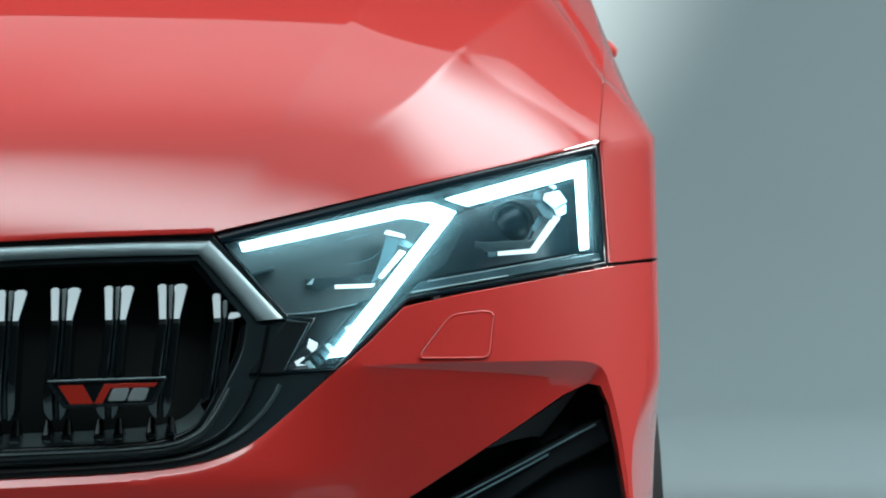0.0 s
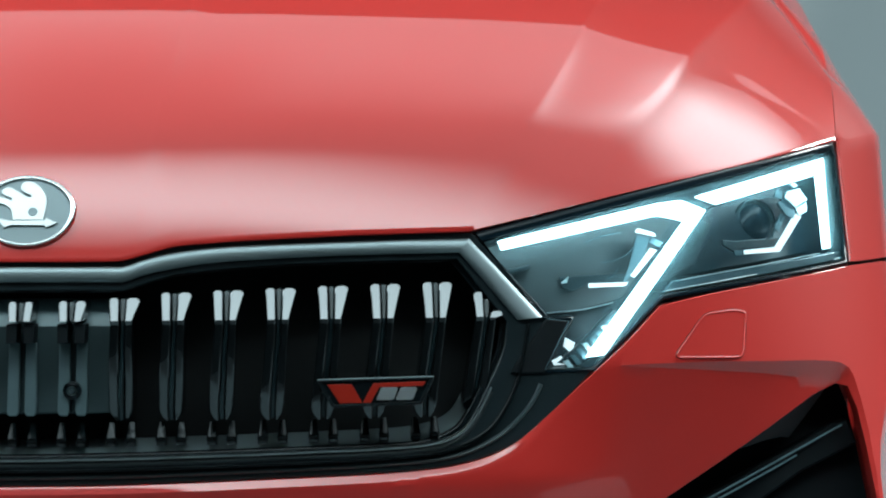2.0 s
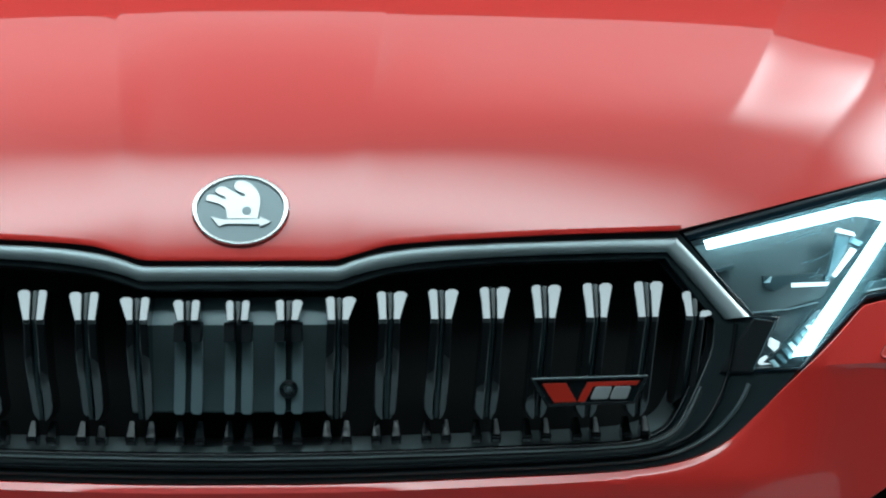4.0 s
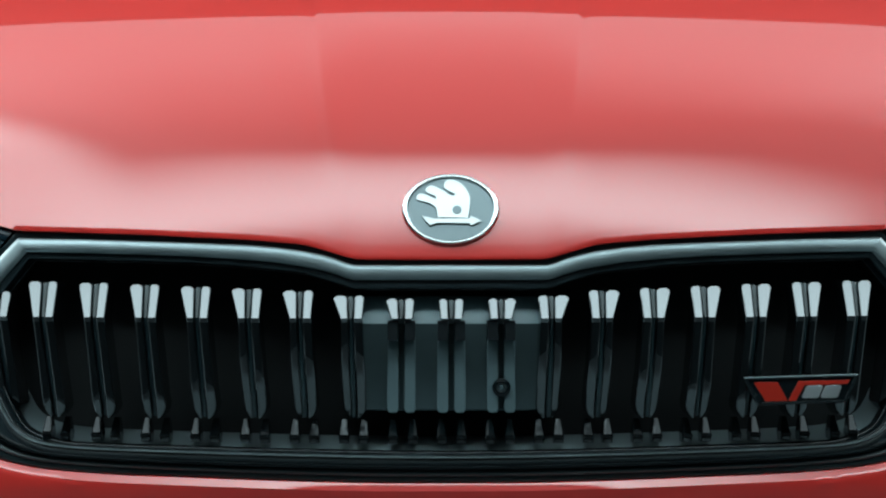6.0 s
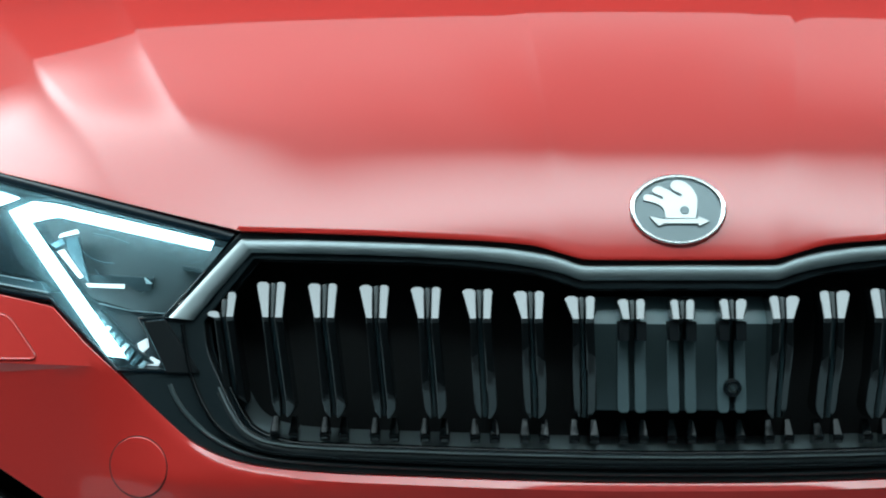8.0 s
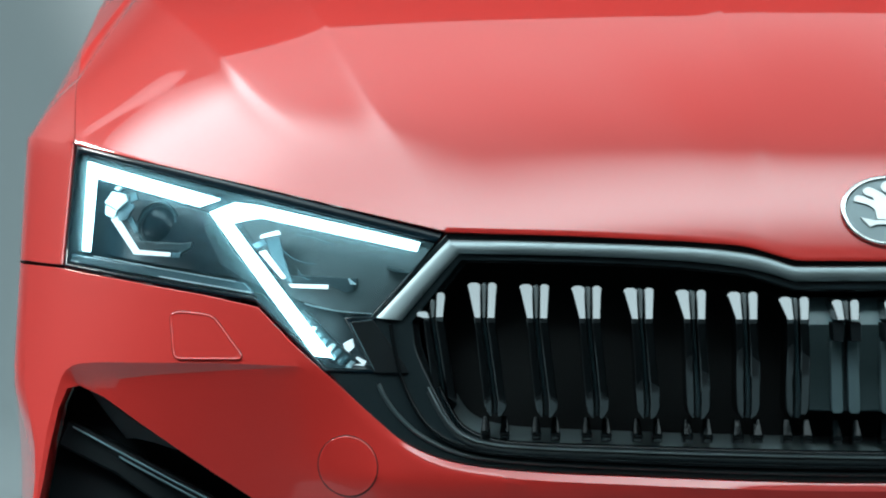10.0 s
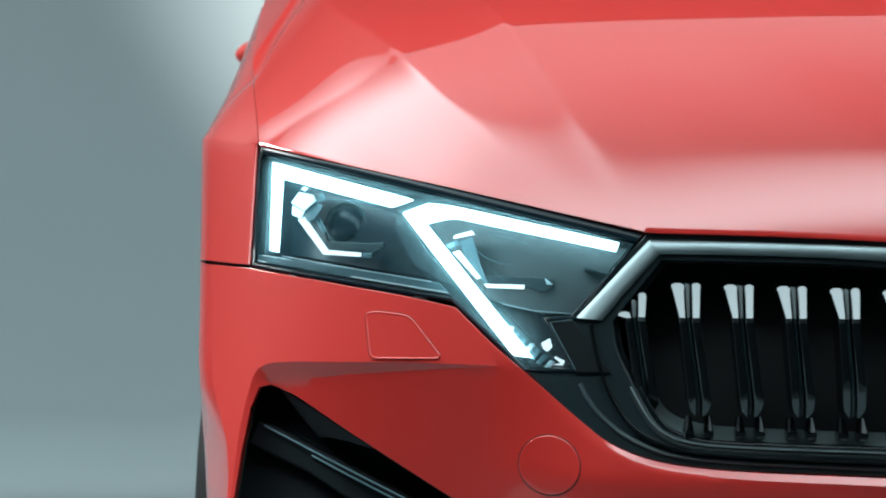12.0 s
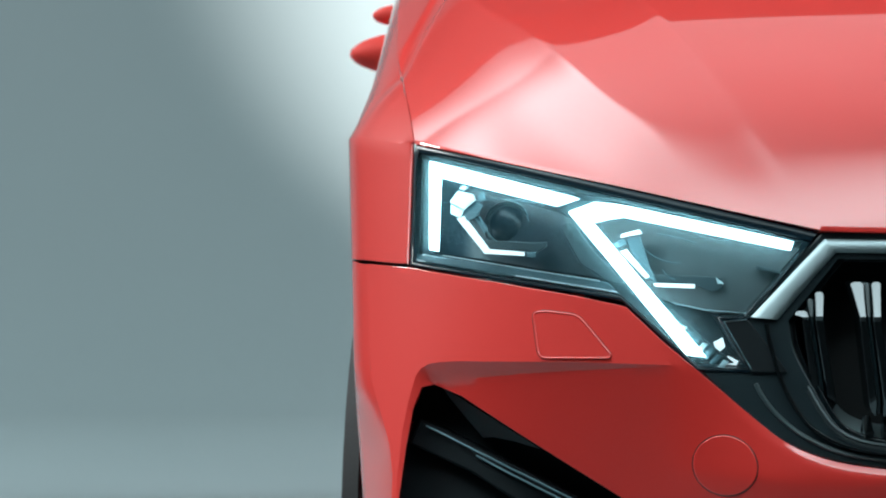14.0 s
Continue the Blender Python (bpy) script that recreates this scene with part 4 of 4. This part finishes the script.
for k in range(-9, 10):
    s = 1 if k >= 0 else -1
    x = k * (0.0452 + 0.00025 * abs(k))
    top = top_line(x)
    lean = -0.027 * x
    n = abs(k)
    flare = min(1.0, n / 2.0)
    # the outer bar's head flares outward, the inner bar stays straight
    out_bar = (0.0033, 0.0112 + 0.0044 * flare, 0.0025, 0.0106 - 0.0010 * flare)
    in_bar = (-0.0112 - 0.0010 * flare, -0.0033, -0.0108 - 0.0006 * flare, -0.0028)
    slat = base("grille_slat", (0, 0, 0))
    slat.parent = grille
    foot, ahead = 0.5755, float(np.interp(n, (1, 4, 8, 9), (0.032, 0.042, 0.047, 0.022)))
    for outer, (a, b, c, d) in ((1, out_bar), (0, in_bar)):
        q = [x + s * v for v in (a, b, c, d)]
        if s < 0:
            q = [q[1], q[0], q[3], q[2]]
        crown = (0.673 if outer else 0.691) if n == 9 else top
        lo, hi = min(q[2], q[3]), max(q[2], q[3])
        break_at = float(np.interp(n, (2, 3, 4, 5, 6, 9), (0.642, 0.639, 0.632, 0.608, 0.597, 0.588) if outer else (0.634, 0.630, 0.618, 0.606, 0.596, 0.588)))
        part("bar", fin(min(q[0], q[1]), max(q[0], q[1]), lo, hi, crown, foot, lean, 1 if (lo + hi) / 2 < x else -1, ahead, break_at if n > 1 else 0.0), BAR_BLACK, slat, "gloss black upright bar", sharp=12)
    part("rib", fin(x - 0.0026, x + 0.0026, x - 0.0018, x + 0.0018, (top if n < 9 else 0.685) - 0.001, 0.577, lean, 0, ahead - 0.006, 0.60 if n > 1 else 0.0), RIB_GREY, slat, sharp=25)
    if n < 9:
        for dx in (-0.0090, 0.0090):
            fx = x + lean + dx
            y = nose(fx, 0.56)
            bm = bmesh.new()
            prof = [(0.0024, 0.5745, 0.0250), (0.0034, 0.5685, 0.0195), (0.0044, 0.5612, 0.0125), (0.0048, 0.5600, 0.0090), (0.0048, 0.5580, 0.0085), (0.0044, 0.5565, 0.0115), (0.0044, 0.5535, 0.0125), (0.0040, 0.5515, 0.03)]
            rr = [[bm.verts.new((fx + sx * w, y + yy, zz)) for sx in (-1, -0.8, 0.8, 1)] for w, zz, yy in prof]
            for row in rr:
                for i in (0, 3):
                    row[i].co.y += 0.0012
            for a, b in zip(rr, rr[1:]):
                for i in range(3):
                    bm.faces.new((a[i], a[i + 1], b[i + 1], b[i]))
            back = [[bm.verts.new((fx + sx * w, y + 0.036, zz)) for sx in (-1, 1)] for w, zz, yy in prof]
            for i, j in ((0, 0), (3, 1)):
                bm.faces.new([r[i] for r in rr] + [r[j] for r in reversed(back)])
            part("claw", bm, BAR_BLACK, slat, smooth=False)

# ledge at the foot of the grille; its light is put into the grey
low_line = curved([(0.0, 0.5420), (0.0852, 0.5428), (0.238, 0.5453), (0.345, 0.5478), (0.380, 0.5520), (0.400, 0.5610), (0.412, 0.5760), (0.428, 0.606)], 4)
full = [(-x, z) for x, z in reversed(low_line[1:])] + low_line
part("ledge", grid([[(x * (1 - 0.02 * s), nose(x, z) + 0.016 + 0.06 * s, z + 0.013 * s) for s in (0, 0.1, 0.5, 1)] for x, z in full]), LEDGE_LIT, grille, "satin inner ledge with its lit tone put into the grey")

# chrome bead drawn where the black surround only shows a thin highlight
bead = curved([(0.0, 0.5405), (0.0852, 0.5413), (0.238, 0.5438), (0.345, 0.5463), (0.383, 0.5505), (0.404, 0.5598), (0.418, 0.5765), (0.431, 0.6000)], 6)
bead = [(-x, z) for x, z in reversed(bead[1:])] + bead
part("highlight_bead", strip([(x, z + 0.0012) for x, z in bead], 0.0020, nose, 0.0065, 0.0040), CHROME, grille, "thin chrome bead standing in for a highlight on the surround")
# dim grey of the band stands in for a soft reflection
part("sheen_band", strip([(x, z - 0.0028) for x, z in bead], 0.0046, nose, 0.0065, 0.0016), BAND_SHEEN_DIM, grille, "strip with a soft reflection painted in dim grey")

# flat sensor cover in the middle
cover = [(-0.0815, 0.6615), (0.0815, 0.6615), (0.0785, 0.5845), (-0.0785, 0.5845)]
part("sensor_cover", sheet(cover, lambda x, z: nose(x, z) + 0.020, 0.012, 0.02, 0.002), SENSOR_GREY, grille, "flat dark grey sensor cover")
# top bevel of the cover; its bright reflection is put into the colour
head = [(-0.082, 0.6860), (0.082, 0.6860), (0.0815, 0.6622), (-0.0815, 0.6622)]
part("sensor_head", sheet(head, lambda x, z: nose(x, z) + 0.020 + (z - 0.662) * 0.42, 0.012, 0.01, 0.001), HEAD_SHEEN, grille)
for x0 in (-0.0455, 0.0, 0.0455):
    for dx in (-0.0078, 0.0078):
        bar = [(x0 + dx - 0.0040, 0.6500), (x0 + dx + 0.0040, 0.6500), (x0 + dx + 0.0044, 0.5850), (x0 + dx + 0.0030, 0.5825), (x0 + dx - 0.0030, 0.5825), (x0 + dx - 0.0044, 0.5850)]
        part("cover_stripe", sheet(bar, lambda x, z: nose(x, z) + 0.005, 0.012, 0.018, 0.001), STRIPE_GREY, grille)
        block = [(x0 + dx - 0.0042, 0.6645), (x0 + dx + 0.0042, 0.6645), (x0 + dx + 0.0040, 0.6480), (x0 + dx - 0.0040, 0.6480)]
        part("bar_stub", sheet(block, lambda x, z: nose(x, z) - 0.016, 0.012, 0.03, 0.0006), INTAKE_BLACK, grille)
sensor = base("front_camera", (0.0456, nose(0.0456, 0.6045) + 0.002, 0.6045))
sensor.parent = grille
part("bezel", spun([(0.004, 0.0), (0.0055, -0.003), (0.0082, -0.002), (0.0086, 0.002), (0.0086, 0.02)], 28), GLOSS_BLACK, sensor)
part("lens", spun([(0.0005, -0.0035), (0.0022, -0.003), (0.0032, -0.001), (0.0034, 0.003)], 20), SENSOR_GREY, sensor)
part("lens_ring", spun([(0.0036, -0.0012), (0.0042, -0.0026), (0.0048, -0.0012), (0.0042, 0.002)], 24), CHROME, sensor)

# trim badge on the grille
badge = base("grille_badge")
badge.parent = car
badge["label"] = "small slanted black trim badge with red and silver shapes"


def flush(off):
    return lambda x, z: -0.0425 + 0.13 * (x - 0.265) + off


frame_poly = rounded([(0.2665, 0.6128), (0.3747, 0.6148), (0.3630, 0.5900), (0.2812, 0.5882)], 0.002, 3)
part("badge_plate", sheet(frame_poly, flush(0.0), 0.008, 0.012, 0.001), GLOSS_BLACK, badge)
inner_poly = [(0.2703, 0.6112), (0.3713, 0.6131), (0.3612, 0.5914), (0.2827, 0.5897)]
part("badge_rim", sheet(frame_poly, flush(-0.0022), 0.01, 0.002, 0.0004, holes=[inner_poly]), SATIN_BLACK, badge)
part("badge_edge", strip([(0.2674, 0.6128), (0.3009, 0.61345), (0.3743, 0.6148)], 0.0012, flush(-0.002), 0.0, 0.0006), CHROME, badge)
part("red_block", sheet([(0.2767, 0.6082), (0.2984, 0.6084), (0.3080, 0.5915), (0.2876, 0.5912)], flush(-0.0015), 0.01, 0.002, 0.0004), BADGE_RED, badge)
part("red_stroke", sheet([(0.3186, 0.6090), (0.3667, 0.6099), (0.3641, 0.6066), (0.3237, 0.6058), (0.3158, 0.5916), (0.3092, 0.5915)], flush(-0.0015), 0.01, 0.002, 0.0004), BADGE_RED, badge)
for x0 in (0.3212, 0.3391):
    block = [(x0 + 0.0049, 0.6047), (x0 + 0.0197, 0.6049), (x0 + 0.0156, 0.5941), (x0, 0.5939)]
    part("silver_block", sheet(rounded(block, 0.002, 3), flush(-0.0016), 0.01, 0.002, 0.0004), SILVER, badge)

# round emblem on the bonnet
emblem = base("bonnet_emblem", (0, 0, 0))
emblem.parent = car
emblem["label"] = "oval chrome-ringed emblem with a plain silver wing shape"


def on_bonnet(x, z):
    lo, hi = lip_depth(x), 0.3
    for _ in range(40):
        mid = (lo + hi) / 2
        lo, hi = (mid, hi) if bonnet_z(x, mid) < z else (lo, mid)
    return lo


def ellipse(a, b, n=48):
    return [(a * math.cos(2 * math.pi * k / n), 0.7678 + b * math.sin(2 * math.pi * k / n)) for k in range(n)]


part("ground", sheet(ellipse(0.0402, 0.0292), lambda x, z: on_bonnet(x, z) - 0.0025, 0.006, 0.006, 0.0005), EMBLEM_GREY, emblem)
rows = []
for k in range(65):
    a = 2 * math.pi * k / 64
    row = []
    for s, h in ((0.865, 0.0), (0.87, 0.7), (0.89, 1.0), (0.92, 1.15), (0.96, 1.0), (0.985, 0.6), (1.0, -0.6)):
        x, z = 0.0456 * s * math.cos(a), 0.7680 + 0.0336 * s * math.sin(a)
        row.append((x, on_bonnet(x, z) - 0.0035 * h - 0.001, z))
    rows.append(row)
part("ring", grid(rows), BRIGHT_CHROME, emblem, "polished chrome ring", sharp=80)
EMB = [(-0.028, 0.7762), (-0.0262, 0.7808), (-0.0208, 0.7802), (-0.012, 0.7775), (-0.0205, 0.7838), (-0.0165, 0.7885), (-0.008, 0.7848), (0.003, 0.7798), (-0.0055, 0.7868), (-0.0035, 0.7932), (0.003, 0.7930), (0.0095, 0.7885), (0.0142, 0.7800), (0.0145, 0.7720), (0.0128, 0.7600), (-0.0108, 0.7600), (-0.0125, 0.7690), (-0.018, 0.7735)]
wing = part("wing_shape", sheet([(x * 1.16 + 0.0008, 0.7600 + (z - 0.7600) * 1.04) for x, z in curved(EMB[:15], 4) + curved(EMB[15:], 4)], lambda x, z: on_bonnet(x, z) - 0.0045, 0.006, 0.004, 0.0006), SILVER, emblem)
part("arrow_shape", sheet([(-0.0265, 0.7612), (-0.0150, 0.7585), (0.0180, 0.7590), (0.0180, 0.7612), (0.0280, 0.7568), (0.0180, 0.7525), (0.0180, 0.7550), (-0.0130, 0.7552), (-0.0190, 0.7528)], lambda x, z: on_bonnet(x, z) - 0.005, 0.006, 0.004, 0.0006), SILVER, emblem)
part("eye_dot", sheet([(0.0058 + 0.0040 * math.cos(2 * math.pi * k / 20), 0.7672 + 0.0036 * math.sin(2 * math.pi * k / 20)) for k in range(20)], lambda x, z: on_bonnet(x, z) - 0.0052, 0.006, 0.003, 0.0003), EMBLEM_GREY, emblem)

# washer cover outlines and tow cover
for side in (1, -1):
    loop = rounded([(0.6958, 0.6675), (0.6895, 0.6236), (0.6150, 0.6252), (0.6500, 0.6665), (0.6840, 0.6700)], 0.008, 5)
    loop = dense([(side * x, z) for x, z in loop], 0.006)
    part("washer_cover", sheet(loop, lambda x, z: nose(x, z) - 0.0016, 0.012, 0.004, 0.0006), RED, bumper)
    part("cover_rim", strip(loop + loop[:2], 0.0022, nose, -0.0012, 0.0011), RED, bumper, "thin rounded rim that catches the light")
    part("seam", strip(loop + loop[:2], 0.0030, nose, -0.0001, 0.0002), SEAM, bumper)
tow = [(-0.5092 + 0.0285 * math.cos(2 * math.pi * k / 48), 0.5245 + 0.0275 * math.sin(2 * math.pi * k / 48)) for k in range(48)]
part("tow_cover", sheet(tow, lambda x, z: skin(x, z) - 0.0014, 0.01, 0.003, 0.0012), RED, bumper, "round red tow-eye cover")
part("seam", strip(tow + tow[:2], 0.0042, skin, -0.0001, 0.0002), SEAM, bumper)

# side air intakes
for side in (1, -1):
    intake = base("air_intake")
    intake.parent = car
    intake["label"] = "gloss black side air intake with a slanting blade"
    poly = [(0.800, 0.596), (0.8150, 0.592), (0.8240, 0.568), (0.8310, 0.5278), (0.8370, 0.4761), (0.8390, 0.41), (0.47, 0.41), (0.6153, 0.496), (0.7697, 0.586)]
    poly = [(side * x, z) for x, z in poly]
    part("intake_back", sheet(poly, lambda x, z: skin(x, z) + 0.06, 0.02, 0.0), INTAKE_BLACK, intake)
    # triangular highlight near the apex, put into a lighter face
    up = [(0.792, 0.5885), (0.690, 0.5315), (0.715, 0.5375), (0.738, 0.5400), (0.7485, 0.5385), (0.766, 0.5580)]
    part("upper_face", sheet([(side * x, z) for x, z in up], lambda x, z: skin(x, z) + 0.012 + 0.6 * max(0, (abs(x) - 0.63) * 0.57 + 0.498 - z), 0.012, 0.01, 0.001), INTAKE_FACE, intake)
    blade = [(0.8160, 0.5500), (0.798, 0.5440), (0.745, 0.5205), (0.700, 0.5005), (0.645, 0.4760), (0.545, 0.432), (0.545, 0.41), (0.60, 0.41), (0.70, 0.470), (0.76, 0.505), (0.824, 0.530)]
    part("blade", sheet([(side * x, z) for x, z in blade], lambda x, z: skin(x, z) + 0.034, 0.012, 0.02, 0.003), INTAKE_BLACK, intake)
    # double highlight along the black blade, put into two pale strips
    edge = [(0.8100, 0.5478), (0.790, 0.5395), (0.745, 0.5195), (0.700, 0.4995), (0.645, 0.4750), (0.57, 0.4415)]
    part("edge_glint", strip([(side * x, z) for x, z in edge], 0.0022, lambda x, z: skin(x, z) + 0.027, 0.0, 0.0012), LAMP_LEDGE, intake, "thin pale strip standing in for the edge highlight")
    edge = [(0.756, 0.5195), (0.735, 0.5095), (0.690, 0.4890), (0.635, 0.4640), (0.56, 0.4300)]
    part("edge_glint", strip([(side * x, z) for x, z in edge], 0.0022, lambda x, z: skin(x, z) + 0.029, 0.0, 0.0012), LAMP_LEDGE, intake)

# wheels
for side in (1, -1):
    wheel = base("wheel", (side * 0.823, 0.90, 0.331))
    wheel.parent = car
    m = pose(0, 0, 0, 0, 0, 90)
    part("tyre", spun([(0.245, -0.10), (0.30, -0.113), (0.322, -0.106), (0.331, -0.085), (0.331, -0.02), (0.327, -0.017), (0.327, -0.012), (0.331, -0.009), (0.331, 0.085), (0.322, 0.106), (0.30, 0.113), (0.245, 0.10)], 64, m), RUBBER, wheel)
    part("rim", spun([(0.03, side * -0.07), (0.06, side * -0.085), (0.20, side * -0.08), (0.235, side * -0.10), (0.246, side * -0.10), (0.246, side * 0.10), (0.2, side * 0.09)], 48, m), RIM, wheel)
    rows = []
    for k in range(25):
        a = radians(200 - 220 * k / 24)
        rows.append([(side * x, 0.90 + r * math.cos(a), 0.331 + r * math.sin(a)) for x, r in ((0.70, 0.352), (0.920, 0.352), (0.935, 0.356), (0.936, 0.364), (0.915, 0.378))])
    part("arch_trim", grid([r for r in rows if r[0][2] > 0.3]), RUBBER, car, "black wheel-arch lip")

# door mirrors
for side in (1, -1):
    mirror = base("door_mirror")
    mirror.parent = car
    mirror["label"] = "red door mirror on a black foot"
    bm = bmesh.new()
    bmesh.ops.create_uvsphere(bm, u_segments=24, v_segments=14, radius=1)
    for v in bm.verts:
        v.co = Vector((v.co.x * 0.085, v.co.y * (0.05 if v.co.y < 0 else 0.02), v.co.z * (0.036 - 0.006 * v.co.x * side)))
    bmesh.ops.translate(bm, vec=(side * 0.955, 1.63, 1.059), verts=bm.verts)
    part("shell", bm, RED_FAR, mirror)
    part("mirror_foot", box((0.10, 0.03, 0.016), (side * 0.90, 1.64, 1.036), 0.005), SATIN_BLACK, mirror)
    bm = bmesh.new()
    bmesh.ops.create_uvsphere(bm, u_segments=20, v_segments=12, radius=1)
    for v in bm.verts:
        v.co = Vector((v.co.x * 0.052, v.co.y * 0.03, v.co.z * 0.019))
    bmesh.ops.translate(bm, vec=(side * 0.953, 1.66, 1.126), verts=bm.verts)
    part("upper_shell", bm, RED_FAR, mirror)

# windscreen foot and pillars
rows = []
for k in range(21):
    x = -0.80 + 1.6 * k / 20
    bow = (x / 0.8) ** 2
    rows.append([(x, 1.13 + 0.18 * bow + d, 1.085 - 0.03 * bow + z) for d, z in ((0, 0), (0.16, 0.09), (0.33, 0.18), (0.60, 0.28), (0.85, 0.345))])
part("windscreen", grid(rows), WINDOW_GLASS, car, "sloping clear windscreen")
for side in (1, -1):
    bm = bmesh.new()
    ends = []
    for x, y, z in ((0.84, 1.28, 1.02), (0.815, 1.46, 1.12), (0.79, 1.64, 1.22)):
        ends.append([bm.verts.new((side * (x + dx), y + dy, z)) for dx, dy in ((-0.035, 0.0), (0.0, -0.012), (0.03, 0.02), (0.02, 0.07), (-0.03, 0.06))])
    for a, b in zip(ends, ends[1:]):
        for i in range(5):
            bm.faces.new((a[i], a[(i + 1) % 5], b[(i + 1) % 5], b[i]))
    bm.faces.new(ends[0])
    bm.faces.new(ends[-1])
    part("pillar", bm, LAMP_GREY, car, "grey windscreen pillar")
part("scuttle", box((1.56, 0.2, 0.03), (0, 1.2, 1.05), 0.01), SATIN_BLACK, car)
part("underbody", box((1.3, 1.0, 0.3), (0, 0.75, 0.55), 0.05), DEEP_BLACK, car)

# wing over the wheel, sides, cabin and tail
def arch_line(y, centre):
    return 0.331 + math.sqrt(max(0.0, 0.376 ** 2 - (y - centre) ** 2)) if abs(y - centre) < 0.376 else 0.24


ROOF = [(1.95, 1.425), (2.3, 1.465), (2.8, 1.47), (3.4, 1.44), (3.9, 1.38)]
for side in (1, -1):
    rows = []
    for k in range(31):
        y = 0.56 + 0.89 * k / 30
        low = arch_line(y, 0.90)
        rows.append([(side * (side_x(low + (0.7172 - low) * j / 5) - 0.004), y, low + (0.7172 - low) * j / 5) for j in range(6)])
    part("wing_side", grid(rows), RED, car)
    rows = []
    for k in range(71):
        y = 1.455 + 3.045 * k / 70
        low = arch_line(y, 3.58)
        tuck = 0.05 * smoothstep(3.9, 4.5, y)
        rows.append([(side * (x - tuck), y, low + (0.955 - low) * j) for j, x in ((0, 0.895), (0.25, 0.905), (0.55, 0.912), (0.75, 0.908), (0.9, 0.915), (1.0, 0.88))])
    part("body_side", grid(rows), RED, car, "red doors and rear wing", sharp=50)
    rows = []
    for k in range(25):
        y = 1.62 + 2.68 * k / 24
        top = float(np.interp(y, [1.62, 1.95] + [p[0] for p in ROOF[1:]] + [4.3], [1.16, 1.40] + [p[1] - 0.03 for p in ROOF[1:]] + [1.12]))
        rows.append([(side * (0.875 - 0.24 * j - 0.05 * smoothstep(3.9, 4.5, y)), y, 0.955 + (top - 0.955) * j) for j in (0, 0.35, 0.7, 1.0)])
    part("side_window", grid(rows), GLOSS_BLACK, car, "dark side windows")
    wheel = base("wheel", (side * 0.80, 3.58, 0.331))
    wheel.parent = car
    m = pose(0, 0, 0, 0, 0, 90)
    part("tyre", spun([(0.245, -0.10), (0.30, -0.113), (0.322, -0.106), (0.331, -0.085), (0.331, 0.085), (0.322, 0.106), (0.30, 0.113), (0.245, 0.10)], 48, m), RUBBER, wheel)
    part("rim", spun([(0.03, side * -0.07), (0.06, side * -0.085), (0.20, side * -0.08), (0.246, side * -0.10), (0.246, side * 0.10), (0.2, side * 0.09)], 40, m), RIM, wheel)
rows = []
for y, z in ROOF:
    rows.append([(0.64 * math.sin(radians(a)), y, z - 0.05 * (1 - math.cos(radians(a)))) for a in range(-90, 91, 15)])
part("roof", grid(rows), RED, car)
rows = []
for y, z, x in ((3.9, 1.38, 0.62), (4.3, 1.10, 0.76), (4.45, 0.96, 0.83), (4.52, 0.80, 0.86), (4.55, 0.55, 0.86), (4.48, 0.28, 0.80)):
    rows.append([(x * k / 6, y - 0.06 * (k / 6) ** 2, z - 0.02 * (k / 6) ** 2) for k in range(-6, 7)])
part("tail", grid(rows), RED, car, "red rear end")
part("floor_pan", box((1.5, 3.2, 0.08), (0, 2.9, 0.27), 0.02), DEEP_BLACK, car)
